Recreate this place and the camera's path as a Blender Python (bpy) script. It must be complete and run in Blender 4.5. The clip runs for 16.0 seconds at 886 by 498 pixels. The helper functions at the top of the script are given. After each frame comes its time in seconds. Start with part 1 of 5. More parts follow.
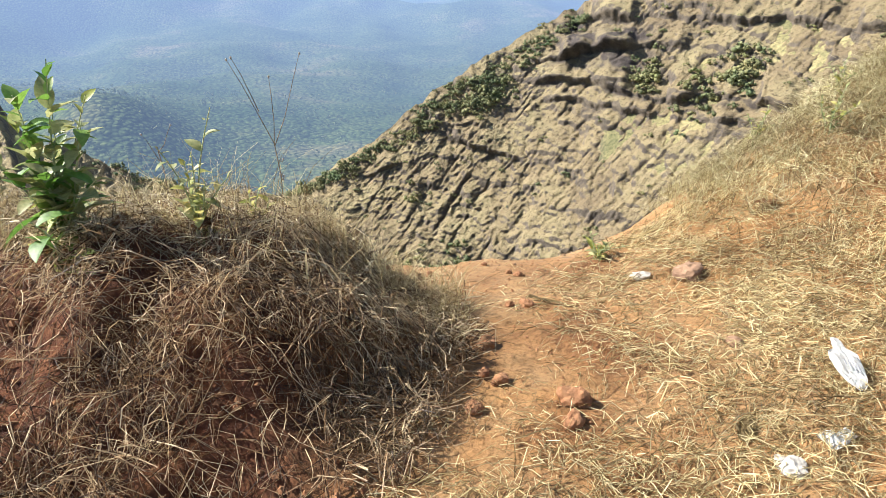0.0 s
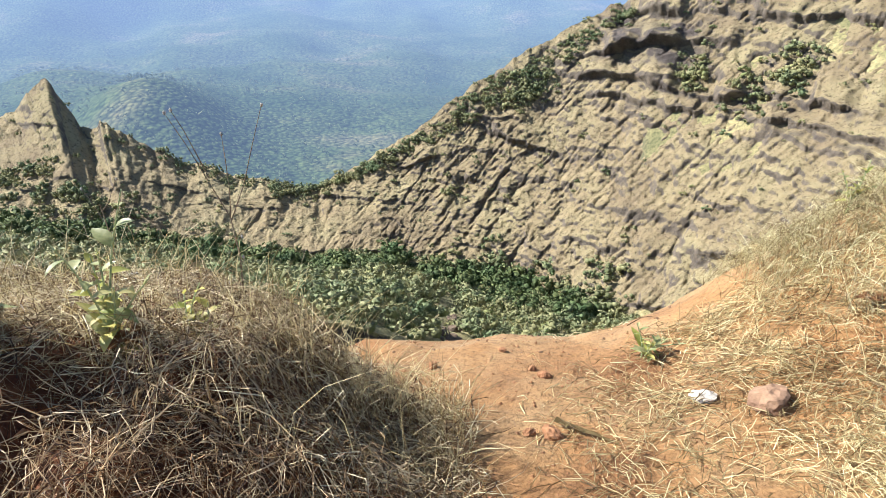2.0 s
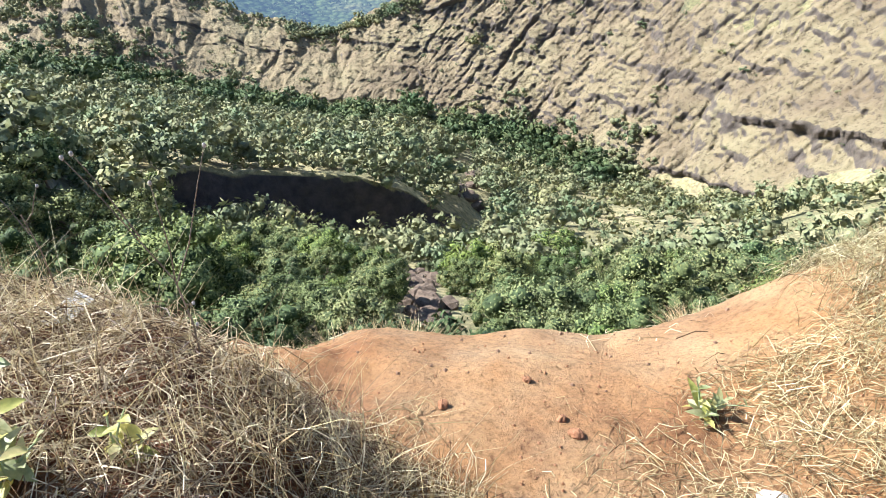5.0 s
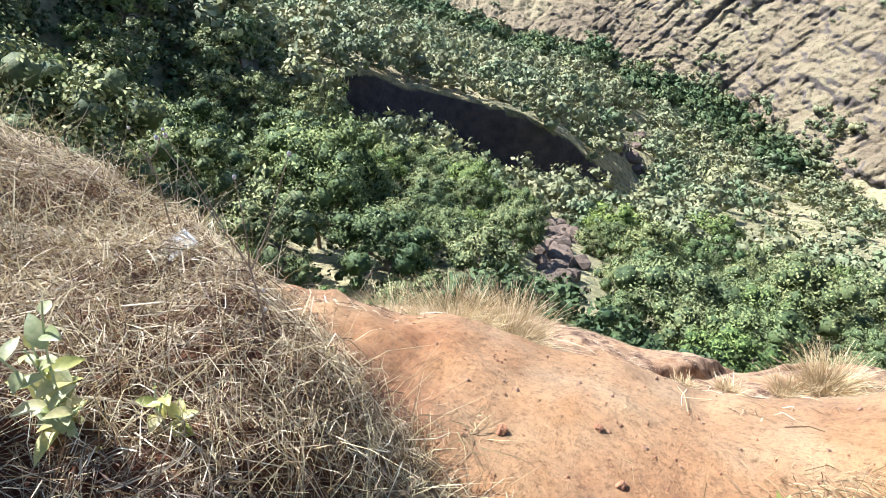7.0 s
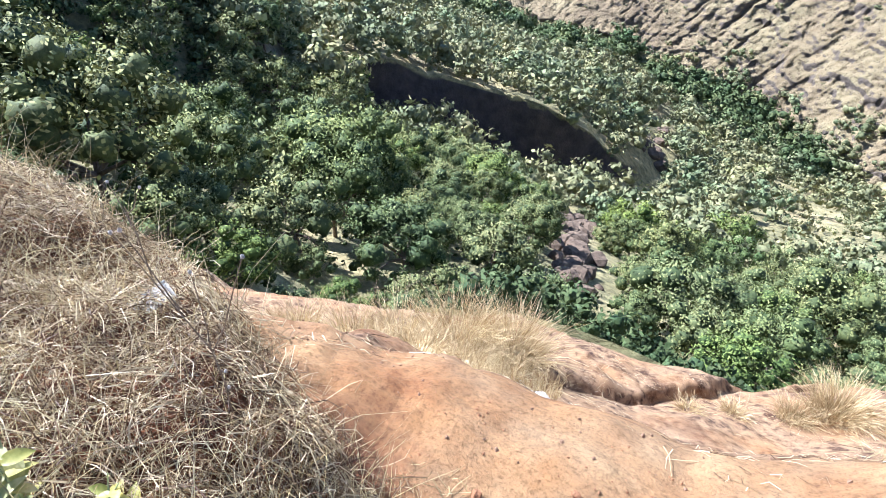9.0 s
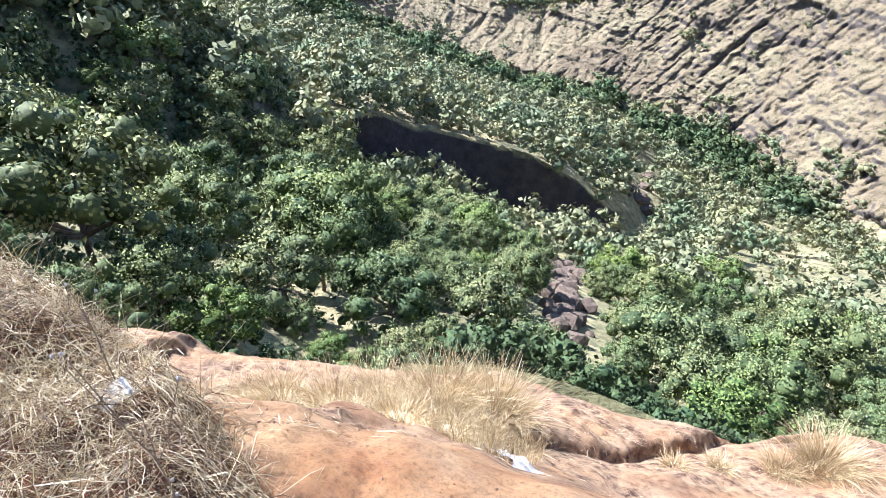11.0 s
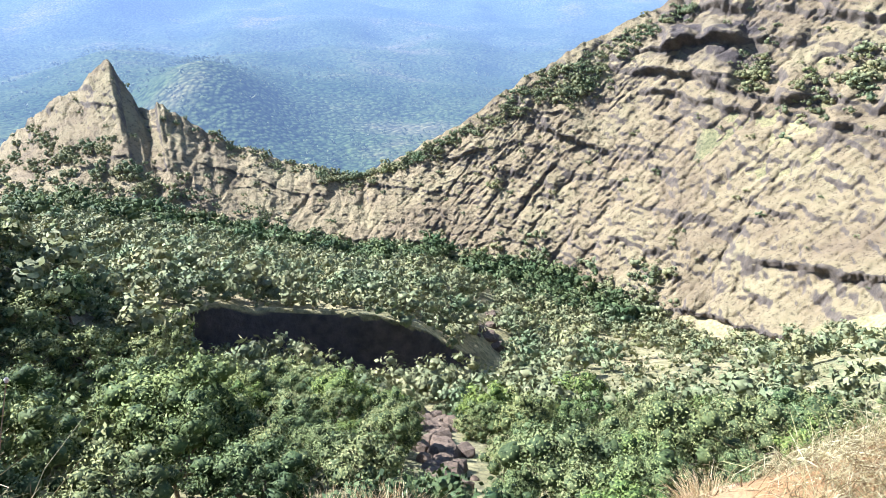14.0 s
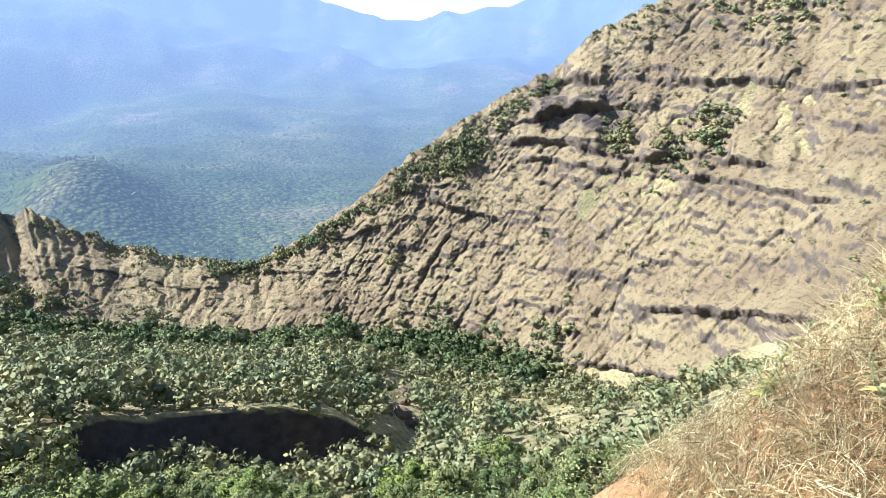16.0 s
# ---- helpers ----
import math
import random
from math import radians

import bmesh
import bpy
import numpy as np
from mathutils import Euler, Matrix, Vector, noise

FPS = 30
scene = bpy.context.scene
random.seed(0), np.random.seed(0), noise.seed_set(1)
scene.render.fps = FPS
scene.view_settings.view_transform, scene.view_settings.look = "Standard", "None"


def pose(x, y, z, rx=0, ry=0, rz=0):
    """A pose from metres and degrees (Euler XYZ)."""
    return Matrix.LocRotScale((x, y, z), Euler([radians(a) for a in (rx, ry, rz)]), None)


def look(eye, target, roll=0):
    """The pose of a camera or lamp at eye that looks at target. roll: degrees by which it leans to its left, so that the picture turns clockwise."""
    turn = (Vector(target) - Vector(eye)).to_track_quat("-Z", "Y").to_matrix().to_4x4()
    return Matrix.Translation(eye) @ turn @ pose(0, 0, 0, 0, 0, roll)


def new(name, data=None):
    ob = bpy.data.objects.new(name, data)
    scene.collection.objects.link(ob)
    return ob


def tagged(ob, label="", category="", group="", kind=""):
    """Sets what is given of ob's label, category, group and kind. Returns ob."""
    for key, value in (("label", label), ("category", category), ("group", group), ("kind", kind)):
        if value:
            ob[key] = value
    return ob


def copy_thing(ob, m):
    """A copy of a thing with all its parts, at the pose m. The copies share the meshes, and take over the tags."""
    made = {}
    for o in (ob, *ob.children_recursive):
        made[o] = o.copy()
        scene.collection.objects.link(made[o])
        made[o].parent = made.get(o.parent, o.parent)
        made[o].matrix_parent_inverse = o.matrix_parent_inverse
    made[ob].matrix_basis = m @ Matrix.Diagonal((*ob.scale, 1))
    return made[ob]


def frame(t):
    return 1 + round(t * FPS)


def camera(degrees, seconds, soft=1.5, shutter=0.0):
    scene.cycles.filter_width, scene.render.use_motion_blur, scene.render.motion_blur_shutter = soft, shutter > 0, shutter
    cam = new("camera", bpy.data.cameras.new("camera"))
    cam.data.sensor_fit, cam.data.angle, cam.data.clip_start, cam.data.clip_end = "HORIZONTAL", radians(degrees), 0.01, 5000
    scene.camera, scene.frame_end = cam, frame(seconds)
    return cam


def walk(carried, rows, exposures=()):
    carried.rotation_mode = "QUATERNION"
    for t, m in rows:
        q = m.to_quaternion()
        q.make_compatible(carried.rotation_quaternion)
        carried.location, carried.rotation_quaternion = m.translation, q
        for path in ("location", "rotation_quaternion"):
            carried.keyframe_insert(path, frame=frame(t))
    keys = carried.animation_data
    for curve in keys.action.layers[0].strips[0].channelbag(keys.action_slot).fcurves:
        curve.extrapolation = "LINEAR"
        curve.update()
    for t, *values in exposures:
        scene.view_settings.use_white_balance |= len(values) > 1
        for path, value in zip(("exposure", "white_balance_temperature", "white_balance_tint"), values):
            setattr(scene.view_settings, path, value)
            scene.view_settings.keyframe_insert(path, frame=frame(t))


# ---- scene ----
cam = camera(69.4, 16.0, soft=0.5)
PATH = [
    (0, (0.241, 1.442, 1.254), (0.2218, 3.2777, 0.4600), -1.15),
    (0.5, (0.260, 1.624, 1.281), (0.2485, 3.4652, 0.4991), -0.96),
    (1, (0.308, 1.842, 1.311), (0.2945, 3.6788, 0.5192), -0.80),
    (1.5, (0.333, 2.026, 1.335), (0.2535, 3.8601, 0.5422), -0.45),
    (2, (0.334, 2.155, 1.350), (0.2049, 3.9769, 0.5352), -0.47),
    (2.5, (0.293, 2.336, 1.402), (0.1717, 4.1375, 0.5415), -0.10),
    (3, (0.263, 2.504, 1.466), (0.1464, 4.2880, 0.5699), -0.09),
    (3.5, (0.245, 2.635, 1.526), (0.1285, 4.3889, 0.5715), -0.07),
    (4, (0.237, 2.732, 1.562), (0.1202, 4.4558, 0.5544), 0.12),
    (4.2, (0.239, 2.765, 1.569), (0.1317, 4.4659, 0.5227), 0.15),
    (6.3, (0.331, 3.095, 1.646), (-0.0715, 4.5055, 0.2862), 3.21),
    (6.5, (0.333, 3.115, 1.660), (-0.1164, 4.5126, 0.3008), 3.34),
    (7, (0.332, 3.174, 1.700), (-0.2081, 4.5232, 0.3262), 4.54),
    (7.5, (0.357, 3.248, 1.731), (-0.2227, 4.5643, 0.3417), 5.33),
    (8, (0.305, 3.298, 1.763), (-0.2686, 4.6057, 0.3631), 5.36),
    (10.3, (0.404, 3.466, 1.953), (-0.1764, 4.7673, 0.5499), 4.85),
    (10.5, (0.403, 3.470, 1.966), (-0.1725, 4.7931, 0.5811), 4.74),
    (11, (0.427, 3.479, 1.989), (-0.1763, 4.8828, 0.6986), 4.06),
    (11.5, (0.430, 3.452, 2.021), (-0.1958, 4.9338, 0.8326), 3.90),
    (12, (0.413, 3.387, 2.024), (-0.1728, 4.9550, 0.9297), 3.24),
    (12.5, (0.477, 3.300, 1.924), (-0.0359, 4.9436, 0.9066), 2.42),
    (13, (0.536, 3.237, 1.833), (0.0965, 4.9333, 0.8695), 1.78),
    (13.5, (0.573, 3.195, 1.757), (0.2367, 4.9514, 0.8611), 0.93),
    (14, (0.586, 3.166, 1.680), (0.3239, 4.9606, 0.8384), 0.46),
    (14.5, (0.602, 3.133, 1.607), (0.4028, 4.9564, 0.8099), -0.19),
    (15, (0.628, 3.104, 1.577), (0.5073, 4.9464, 0.8088), -0.56),
    (15.5, (0.669, 3.024, 1.570), (0.6100, 4.8962, 0.8674), -1.14),
    (16, (0.743, 2.941, 1.640), (0.7862, 4.8402, 1.0148), -1.81),
]
walk(cam, [(t, look(eye, target, roll)) for t, eye, target, roll in PATH],
     exposures=((0, 1.36, 6200, 9), (2, 1.42, 5950, 9), (4, 1.52, 5700, 10), (6.5, 1.68, 5350, 14), (8, 1.74, 5250, 15),
                (10.5, 1.84, 5150, 17), (12, 1.90, 5150, 17), (13.5, 1.80, 5300, 14), (15.3, 1.76, 5450, 12), (16, 1.52, 5600, 12)))

# ---- world, sun, exposure ----
SUN_AZ, SUN_EL = -74.0, 39.0          # degrees right of +y, above the horizon
world = bpy.data.worlds.new("sky")
scene.world = world
world.use_nodes = True
wn = world.node_tree
sky = wn.nodes.new("ShaderNodeTexSky")
sky.sky_type, sky.sun_disc = "NISHITA", False
sky.sun_elevation, sky.sun_rotation = radians(SUN_EL), radians(SUN_AZ)
sky.air_density, sky.dust_density = 1.0, 0.3
wn.nodes["Background"].inputs["Strength"].default_value = 0.066
wn.links.new(sky.outputs[0], wn.nodes["Background"].inputs[0])
sun = new("sun", bpy.data.lights.new("sun", "SUN"))
sun.data.energy, sun.data.angle, sun.data.color = 5.0, radians(0.55), (1.0, 0.93, 0.82)
to_sun = Vector((math.sin(radians(SUN_AZ)) * math.cos(radians(SUN_EL)), math.cos(radians(SUN_AZ)) * math.cos(radians(SUN_EL)), math.sin(radians(SUN_EL))))
sun.matrix_world = look(to_sun * 50, (0, 0, 0))


# ---- numpy noise ----
def lattice(ix, iy, seed):
    n = (ix.astype(np.int64) * 374761393 + iy.astype(np.int64) * 668265263 + seed * 974634777) & 0x7FFFFFFF
    n = ((n ^ (n >> 13)) * 1274126177) & 0x7FFFFFFF
    return ((n ^ (n >> 16)) & 0xFFFF) / 65535.0


def vnoise(x, y, seed=0):
    x, y = np.asarray(x, float), np.asarray(y, float)
    ix, iy = np.floor(x), np.floor(y)
    fx, fy = x - ix, y - iy
    fx, fy = fx * fx * (3 - 2 * fx), fy * fy * (3 - 2 * fy)
    a, b = lattice(ix, iy, seed), lattice(ix + 1, iy, seed)
    c, d = lattice(ix, iy + 1, seed), lattice(ix + 1, iy + 1, seed)
    return (a + (b - a) * fx) * (1 - fy) + (c + (d - c) * fx) * fy * 1.0


def fbm(x, y, octaves=4, seed=0):
    """About -1 to 1."""
    total, amp, norm = 0.0, 1.0, 0.0
    for k in range(octaves):
        total = total + amp * (vnoise(x * 2 ** k + 17.3 * k, y * 2 ** k - 9.1 * k, seed + k) * 2 - 1)
        norm += amp
        amp *= 0.5
    return total / norm


def smooth(a, b, x):
    t = np.clip((x - a) / (b - a), 0, 1)
    return t * t * (3 - 2 * t)


# ---- materials ----
def material(name):
    m = bpy.data.materials.new(name)
    m.use_nodes = True
    return m, m.node_tree, m.node_tree.nodes["Principled BSDF"]


def node(tree, kind, **values):
    n = tree.nodes.new(kind)
    for key, value in values.items():
        n.inputs[key.replace("_", " ")].default_value = value
    return n


def ramp(tree, source, stops):
    r = tree.nodes.new("ShaderNodeValToRGB")
    els = r.color_ramp.elements
    while len(els) < len(stops):
        els.new(0.5)
    for e, (p, c) in zip(els, stops):
        e.position, e.color = p, (*c, 1)
    tree.links.new(source, r.inputs[0])
    return r.outputs[0]


def mix(tree, fac, a, b, blend="MIX"):
    n = tree.nodes.new("ShaderNodeMix")
    n.data_type, n.blend_type = "RGBA", blend
    for socket, value in ((n.inputs[0], fac), (n.inputs[6], a), (n.inputs[7], b)):
        if isinstance(value, (int, float)):
            socket.default_value = value
        elif isinstance(value, tuple):
            socket.default_value = (*value, 1)
        else:
            tree.links.new(value, socket)
    return n.outputs[2]


def place_noise(tree, scale, detail=4.0, rough=0.55, stretch=None):
    geo = tree.nodes.new("ShaderNodeNewGeometry")
    source = geo.outputs["Position"]
    if stretch:
        mp = tree.nodes.new("ShaderNodeMapping")
        mp.inputs["Rotation"].default_value = [radians(a) for a in stretch[0]]
        mp.inputs["Scale"].default_value = stretch[1]
        tree.links.new(source, mp.inputs[0])
        source = mp.outputs[0]
    n = node(tree, "ShaderNodeTexNoise", Scale=scale, Detail=detail, Roughness=rough)
    tree.links.new(source, n.inputs["Vector"])
    return n.outputs[0]


def bumped(tree, bsdf, height, strength, distance):
    b = node(tree, "ShaderNodeBump", Strength=strength, Distance=distance)
    tree.links.new(height, b.inputs["Height"])
    tree.links.new(b.outputs[0], bsdf.inputs["Normal"])


def earth_material():
    m, t, p = material("orange_earth")
    a = ramp(t, place_noise(t, 2.2, 6), [(0.3, (0.25, 0.115, 0.046)), (0.48, (0.375, 0.208, 0.09)), (0.72, (0.435, 0.295, 0.155))])
    b = ramp(t, place_noise(t, 38, 5, 0.7), [(0.32, (0.56, 0.53, 0.5)), (0.48, (0.95, 0.95, 0.95)), (0.7, (1.18, 1.14, 1.08))])
    c = mix(t, 1.0, a, b, "MULTIPLY")
    grit = ramp(t, place_noise(t, 95, 3, 0.6), [(0.34, (0.72, 0.68, 0.66)), (0.46, (1, 1, 1)), (0.66, (1, 1, 1)), (0.74, (1.3, 1.28, 1.25))])
    # greyer weathered rock where the brow rolls over
    geo = t.nodes.new("ShaderNodeNewGeometry")
    sep = t.nodes.new("ShaderNodeSeparateXYZ")
    t.links.new(geo.outputs["Position"], sep.inputs[0])
    low = t.nodes.new("ShaderNodeMapRange")
    low.inputs[1].default_value, low.inputs[2].default_value = -0.05, -0.9
    t.links.new(sep.outputs[2], low.inputs[0])
    patch = ramp(t, place_noise(t, 1.1, 5), [(0.30, (0.25, 0.25, 0.25)), (0.52, (1, 1, 1))])
    k = t.nodes.new("ShaderNodeMath")
    k.operation = "MULTIPLY"
    t.links.new(low.outputs[0], k.inputs[0])
    t.links.new(patch, k.inputs[1])
    rock = ramp(t, place_noise(t, 9, 6, 0.65), [(0.32, (0.13, 0.082, 0.055)), (0.48, (0.28, 0.185, 0.11)), (0.7, (0.36, 0.255, 0.15))])
    blot = ramp(t, place_noise(t, 4.5, 7, 0.75), [(0.38, (0.45, 0.38, 0.36)), (0.5, (1.02, 1.0, 0.98)), (0.66, (1.15, 1.12, 1.05))])
    c = mix(t, k.outputs[0], c, mix(t, 1.0, rock, blot, "MULTIPLY"))
    c = mix(t, 0.85, c, grit, "MULTIPLY")
    stain = ramp(t, place_noise(t, 0.9, 9, 0.72), [(0.36, (0.62, 0.58, 0.6)), (0.47, (0.95, 0.95, 0.95)), (0.6, (1.08, 1.06, 1.0))])
    c = mix(t, 0.9, c, stain, "MULTIPLY")
    # redder heaped soil of the berm, its colour also darkened for the shade on it
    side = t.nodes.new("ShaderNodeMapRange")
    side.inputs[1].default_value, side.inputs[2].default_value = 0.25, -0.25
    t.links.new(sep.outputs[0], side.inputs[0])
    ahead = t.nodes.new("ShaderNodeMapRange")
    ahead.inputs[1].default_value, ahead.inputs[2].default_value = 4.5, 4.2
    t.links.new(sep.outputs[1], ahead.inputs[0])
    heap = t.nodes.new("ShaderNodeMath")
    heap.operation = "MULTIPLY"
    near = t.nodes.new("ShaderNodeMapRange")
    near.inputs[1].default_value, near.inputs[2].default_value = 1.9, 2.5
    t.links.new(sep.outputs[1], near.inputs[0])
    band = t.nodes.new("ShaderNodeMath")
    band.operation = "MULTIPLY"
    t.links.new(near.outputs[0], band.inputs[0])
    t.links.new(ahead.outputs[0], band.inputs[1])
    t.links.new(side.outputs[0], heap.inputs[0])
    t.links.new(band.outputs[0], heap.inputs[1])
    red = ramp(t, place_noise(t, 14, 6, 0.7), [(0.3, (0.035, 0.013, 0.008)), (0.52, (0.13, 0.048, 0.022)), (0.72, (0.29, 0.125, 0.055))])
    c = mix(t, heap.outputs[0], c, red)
    t.links.new(c, p.inputs["Base Color"])
    p.inputs["Roughness"].default_value = 0.92
    p.inputs["Specular IOR Level"].default_value = 0.25
    bumped(t, p, place_noise(t, 6, 12, 0.78), 0.8, 0.05)
    return m


def straw_material(name, dark, mid, pale):
    m, t, p = material(name)
    geo = t.nodes.new("ShaderNodeNewGeometry")
    c = ramp(t, geo.outputs["Random Per Island"], [(0.0, dark), (0.22, dark), (0.5, mid), (1.0, pale)])
    c = mix(t, 1.0, c, ramp(t, place_noise(t, 3.0, 3), [(0.35, (0.7, 0.66, 0.6)), (0.65, (1.1, 1.1, 1.05))]), "MULTIPLY")
    t.links.new(c, p.inputs["Base Color"])
    p.inputs["Roughness"].default_value = 0.55
    p.inputs["Specular IOR Level"].default_value = 0.35
    tr = t.nodes.new("ShaderNodeBsdfTranslucent")
    t.links.new(c, tr.inputs[0])
    ms = t.nodes.new("ShaderNodeMixShader")
    ms.inputs[0].default_value = 0.25
    out = t.nodes["Material Output"]
    t.links.new(p.outputs[0], ms.inputs[1])
    t.links.new(tr.outputs[0], ms.inputs[2])
    t.links.new(ms.outputs[0], out.inputs[0])
    return m


def leaf_material(name, stops, through_light=0.3, by_object=0.0, air=None):
    """Foliage; stops are the colours picked leaf by leaf; air adds painted haze, as the glow of a far backdrop."""
    m, t, p = material(name)
    geo = t.nodes.new("ShaderNodeNewGeometry")
    c = ramp(t, geo.outputs["Random Per Island"], stops)
    if by_object:
        info = t.nodes.new("ShaderNodeObjectInfo")
        tint = ramp(t, info.outputs["Random"], [(0.0, (0.72, 0.86, 0.85)), (0.2, (1.0, 1.0, 0.9)), (0.4, (1.25, 1.18, 1.2)), (0.52, (0.85, 0.92, 0.9)), (0.64, (0.98, 1.12, 0.62)), (0.72, (0.82, 0.98, 0.65)), (0.86, (1.3, 1.2, 1.15)), (1.0, (0.62, 0.80, 0.66))])
        c = mix(t, by_object, c, tint, "MULTIPLY")
    else:
        tint = ramp(t, place_noise(t, 0.11, 3), [(0.3, (0.75, 0.95, 0.85)), (0.5, (1.0, 1.0, 0.9)), (0.62, (1.3, 1.18, 1.0)), (0.75, (1.0, 1.12, 0.75))])
        c = mix(t, 1.0, c, tint, "MULTIPLY")
    sprays = ramp(t, place_noise(t, 5.5 if by_object else 1.6, 5, 0.7), [(0.34, (0.55, 0.58, 0.55)), (0.5, (0.95, 0.95, 0.92)), (0.68, (1.14, 1.12, 1.05))])
    c = mix(t, 1.0, c, sprays, "MULTIPLY")
    t.links.new(c, p.inputs["Base Color"])
    p.inputs["Roughness"].default_value = 0.7
    p.inputs["Specular IOR Level"].default_value = 0.15
    bumped(t, p, place_noise(t, 9.0 if by_object else 2.6, 4, 0.7), 0.35, 0.08 if by_object else 0.25)
    tr = t.nodes.new("ShaderNodeBsdfTranslucent")
    t.links.new(c, tr.inputs[0])
    ms = t.nodes.new("ShaderNodeMixShader")
    ms.inputs[0].default_value = through_light
    t.links.new(p.outputs[0], ms.inputs[1])
    t.links.new(tr.outputs[0], ms.inputs[2])
    out = ms.outputs[0]
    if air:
        out = haze_glow(t, out, air)
    t.links.new(out, t.nodes["Material Output"].inputs[0])
    return m


def haze_glow(t, shader, steps):
    """Haze painted as blue emission on the far backdrop: steps are (metres away, share of air)."""
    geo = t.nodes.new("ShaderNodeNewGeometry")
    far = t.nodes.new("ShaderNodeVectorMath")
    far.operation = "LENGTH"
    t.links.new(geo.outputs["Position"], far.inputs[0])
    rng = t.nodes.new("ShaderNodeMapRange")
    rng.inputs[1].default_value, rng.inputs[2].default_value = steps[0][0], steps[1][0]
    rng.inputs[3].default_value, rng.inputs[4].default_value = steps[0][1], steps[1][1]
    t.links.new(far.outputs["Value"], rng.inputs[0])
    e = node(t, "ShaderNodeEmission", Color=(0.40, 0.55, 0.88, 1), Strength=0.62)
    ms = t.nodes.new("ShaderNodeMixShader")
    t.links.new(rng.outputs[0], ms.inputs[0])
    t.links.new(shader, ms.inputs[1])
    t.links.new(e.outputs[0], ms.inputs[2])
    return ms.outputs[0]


def slope_material():
    """Dry hill ground: straw-coloured grass, brown soil, grey rubble."""
    m, t, p = material("dry_hill_ground")
    a = ramp(t, place_noise(t, 0.09, 6, 0.6), [(0.32, (0.15, 0.15, 0.075)), (0.46, (0.24, 0.22, 0.11)), (0.6, (0.36, 0.31, 0.165)), (0.75, (0.30, 0.245, 0.145))])
    b = ramp(t, place_noise(t, 1.3, 6, 0.7), [(0.35, (0.42, 0.45, 0.4)), (0.6, (1.2, 1.15, 1.05))])
    geo = t.nodes.new("ShaderNodeNewGeometry")
    sep = t.nodes.new("ShaderNodeSeparateXYZ")
    t.links.new(geo.outputs["Normal"], sep.inputs[0])
    # steep faces coloured near black: the gully bank's shade painted as dark rock
    steep = ramp(t, sep.outputs[2], [(0.50, (1, 1, 1)), (0.66, (0, 0, 0))])
    basalt_shade = ramp(t, place_noise(t, 0.7, 6, 0.7), [(0.3, (0.035, 0.03, 0.032)), (0.7, (0.10, 0.08, 0.075))])
    c = mix(t, steep, mix(t, 1.0, a, b, "MULTIPLY"), basalt_shade)
    t.links.new(c, p.inputs["Base Color"])
    p.inputs["Roughness"].default_value = 0.95
    bumped(t, p, place_noise(t, 1.8, 6, 0.7), 0.8, 0.4)
    return m


def cliff_material():
    m, t, p = material("cliff_rock")
    geo = t.nodes.new("ShaderNodeNewGeometry")
    sep = t.nodes.new("ShaderNodeSeparateXYZ")
    t.links.new(geo.outputs["Normal"], sep.inputs[0])
    wob = place_noise(t, 0.16, 6, 0.65)
    add = t.nodes.new("ShaderNodeMath")
    add.operation = "MULTIPLY_ADD"
    add.inputs[1].default_value = 0.5
    t.links.new(wob, add.inputs[0])
    t.links.new(sep.outputs[2], add.inputs[2])
    grass = ramp(t, place_noise(t, 0.06, 5, 0.6), [(0.3, (0.225, 0.172, 0.11)), (0.5, (0.315, 0.252, 0.148)), (0.7, (0.365, 0.31, 0.175))])
    speck = ramp(t, place_noise(t, 0.9, 6, 0.75), [(0.36, (0.42, 0.40, 0.40)), (0.47, (1, 1, 1)), (0.7, (1.15, 1.12, 1.05))])
    grass = mix(t, 1.0, grass, speck, "MULTIPLY")
    rock = ramp(t, place_noise(t, 0.5, 6, 0.7), [(0.3, (0.095, 0.08, 0.07)), (0.55, (0.185, 0.152, 0.12)), (0.75, (0.265, 0.218, 0.16))])
    steep = ramp(t, add.outputs[0], [(0.70, (0, 0, 0)), (0.88, (1, 1, 1))])
    # darker basalt in the beds that stand out
    bed = t.nodes.new("ShaderNodeAttribute")
    bed.attribute_name = "basalt_shade"
    basalt_shade = ramp(t, place_noise(t, 0.6, 6, 0.7), [(0.3, (0.05, 0.043, 0.043)), (0.6, (0.115, 0.096, 0.09)), (0.8, (0.22, 0.18, 0.135))])
    t.links.new(mix(t, bed.outputs["Fac"], mix(t, steep, rock, grass), basalt_shade), p.inputs["Base Color"])
    p.inputs["Roughness"].default_value = 0.95
    p.inputs["Specular IOR Level"].default_value = 0.2
    bumped(t, p, place_noise(t, 0.8, 8, 0.8), 1.0, 1.1)
    return m


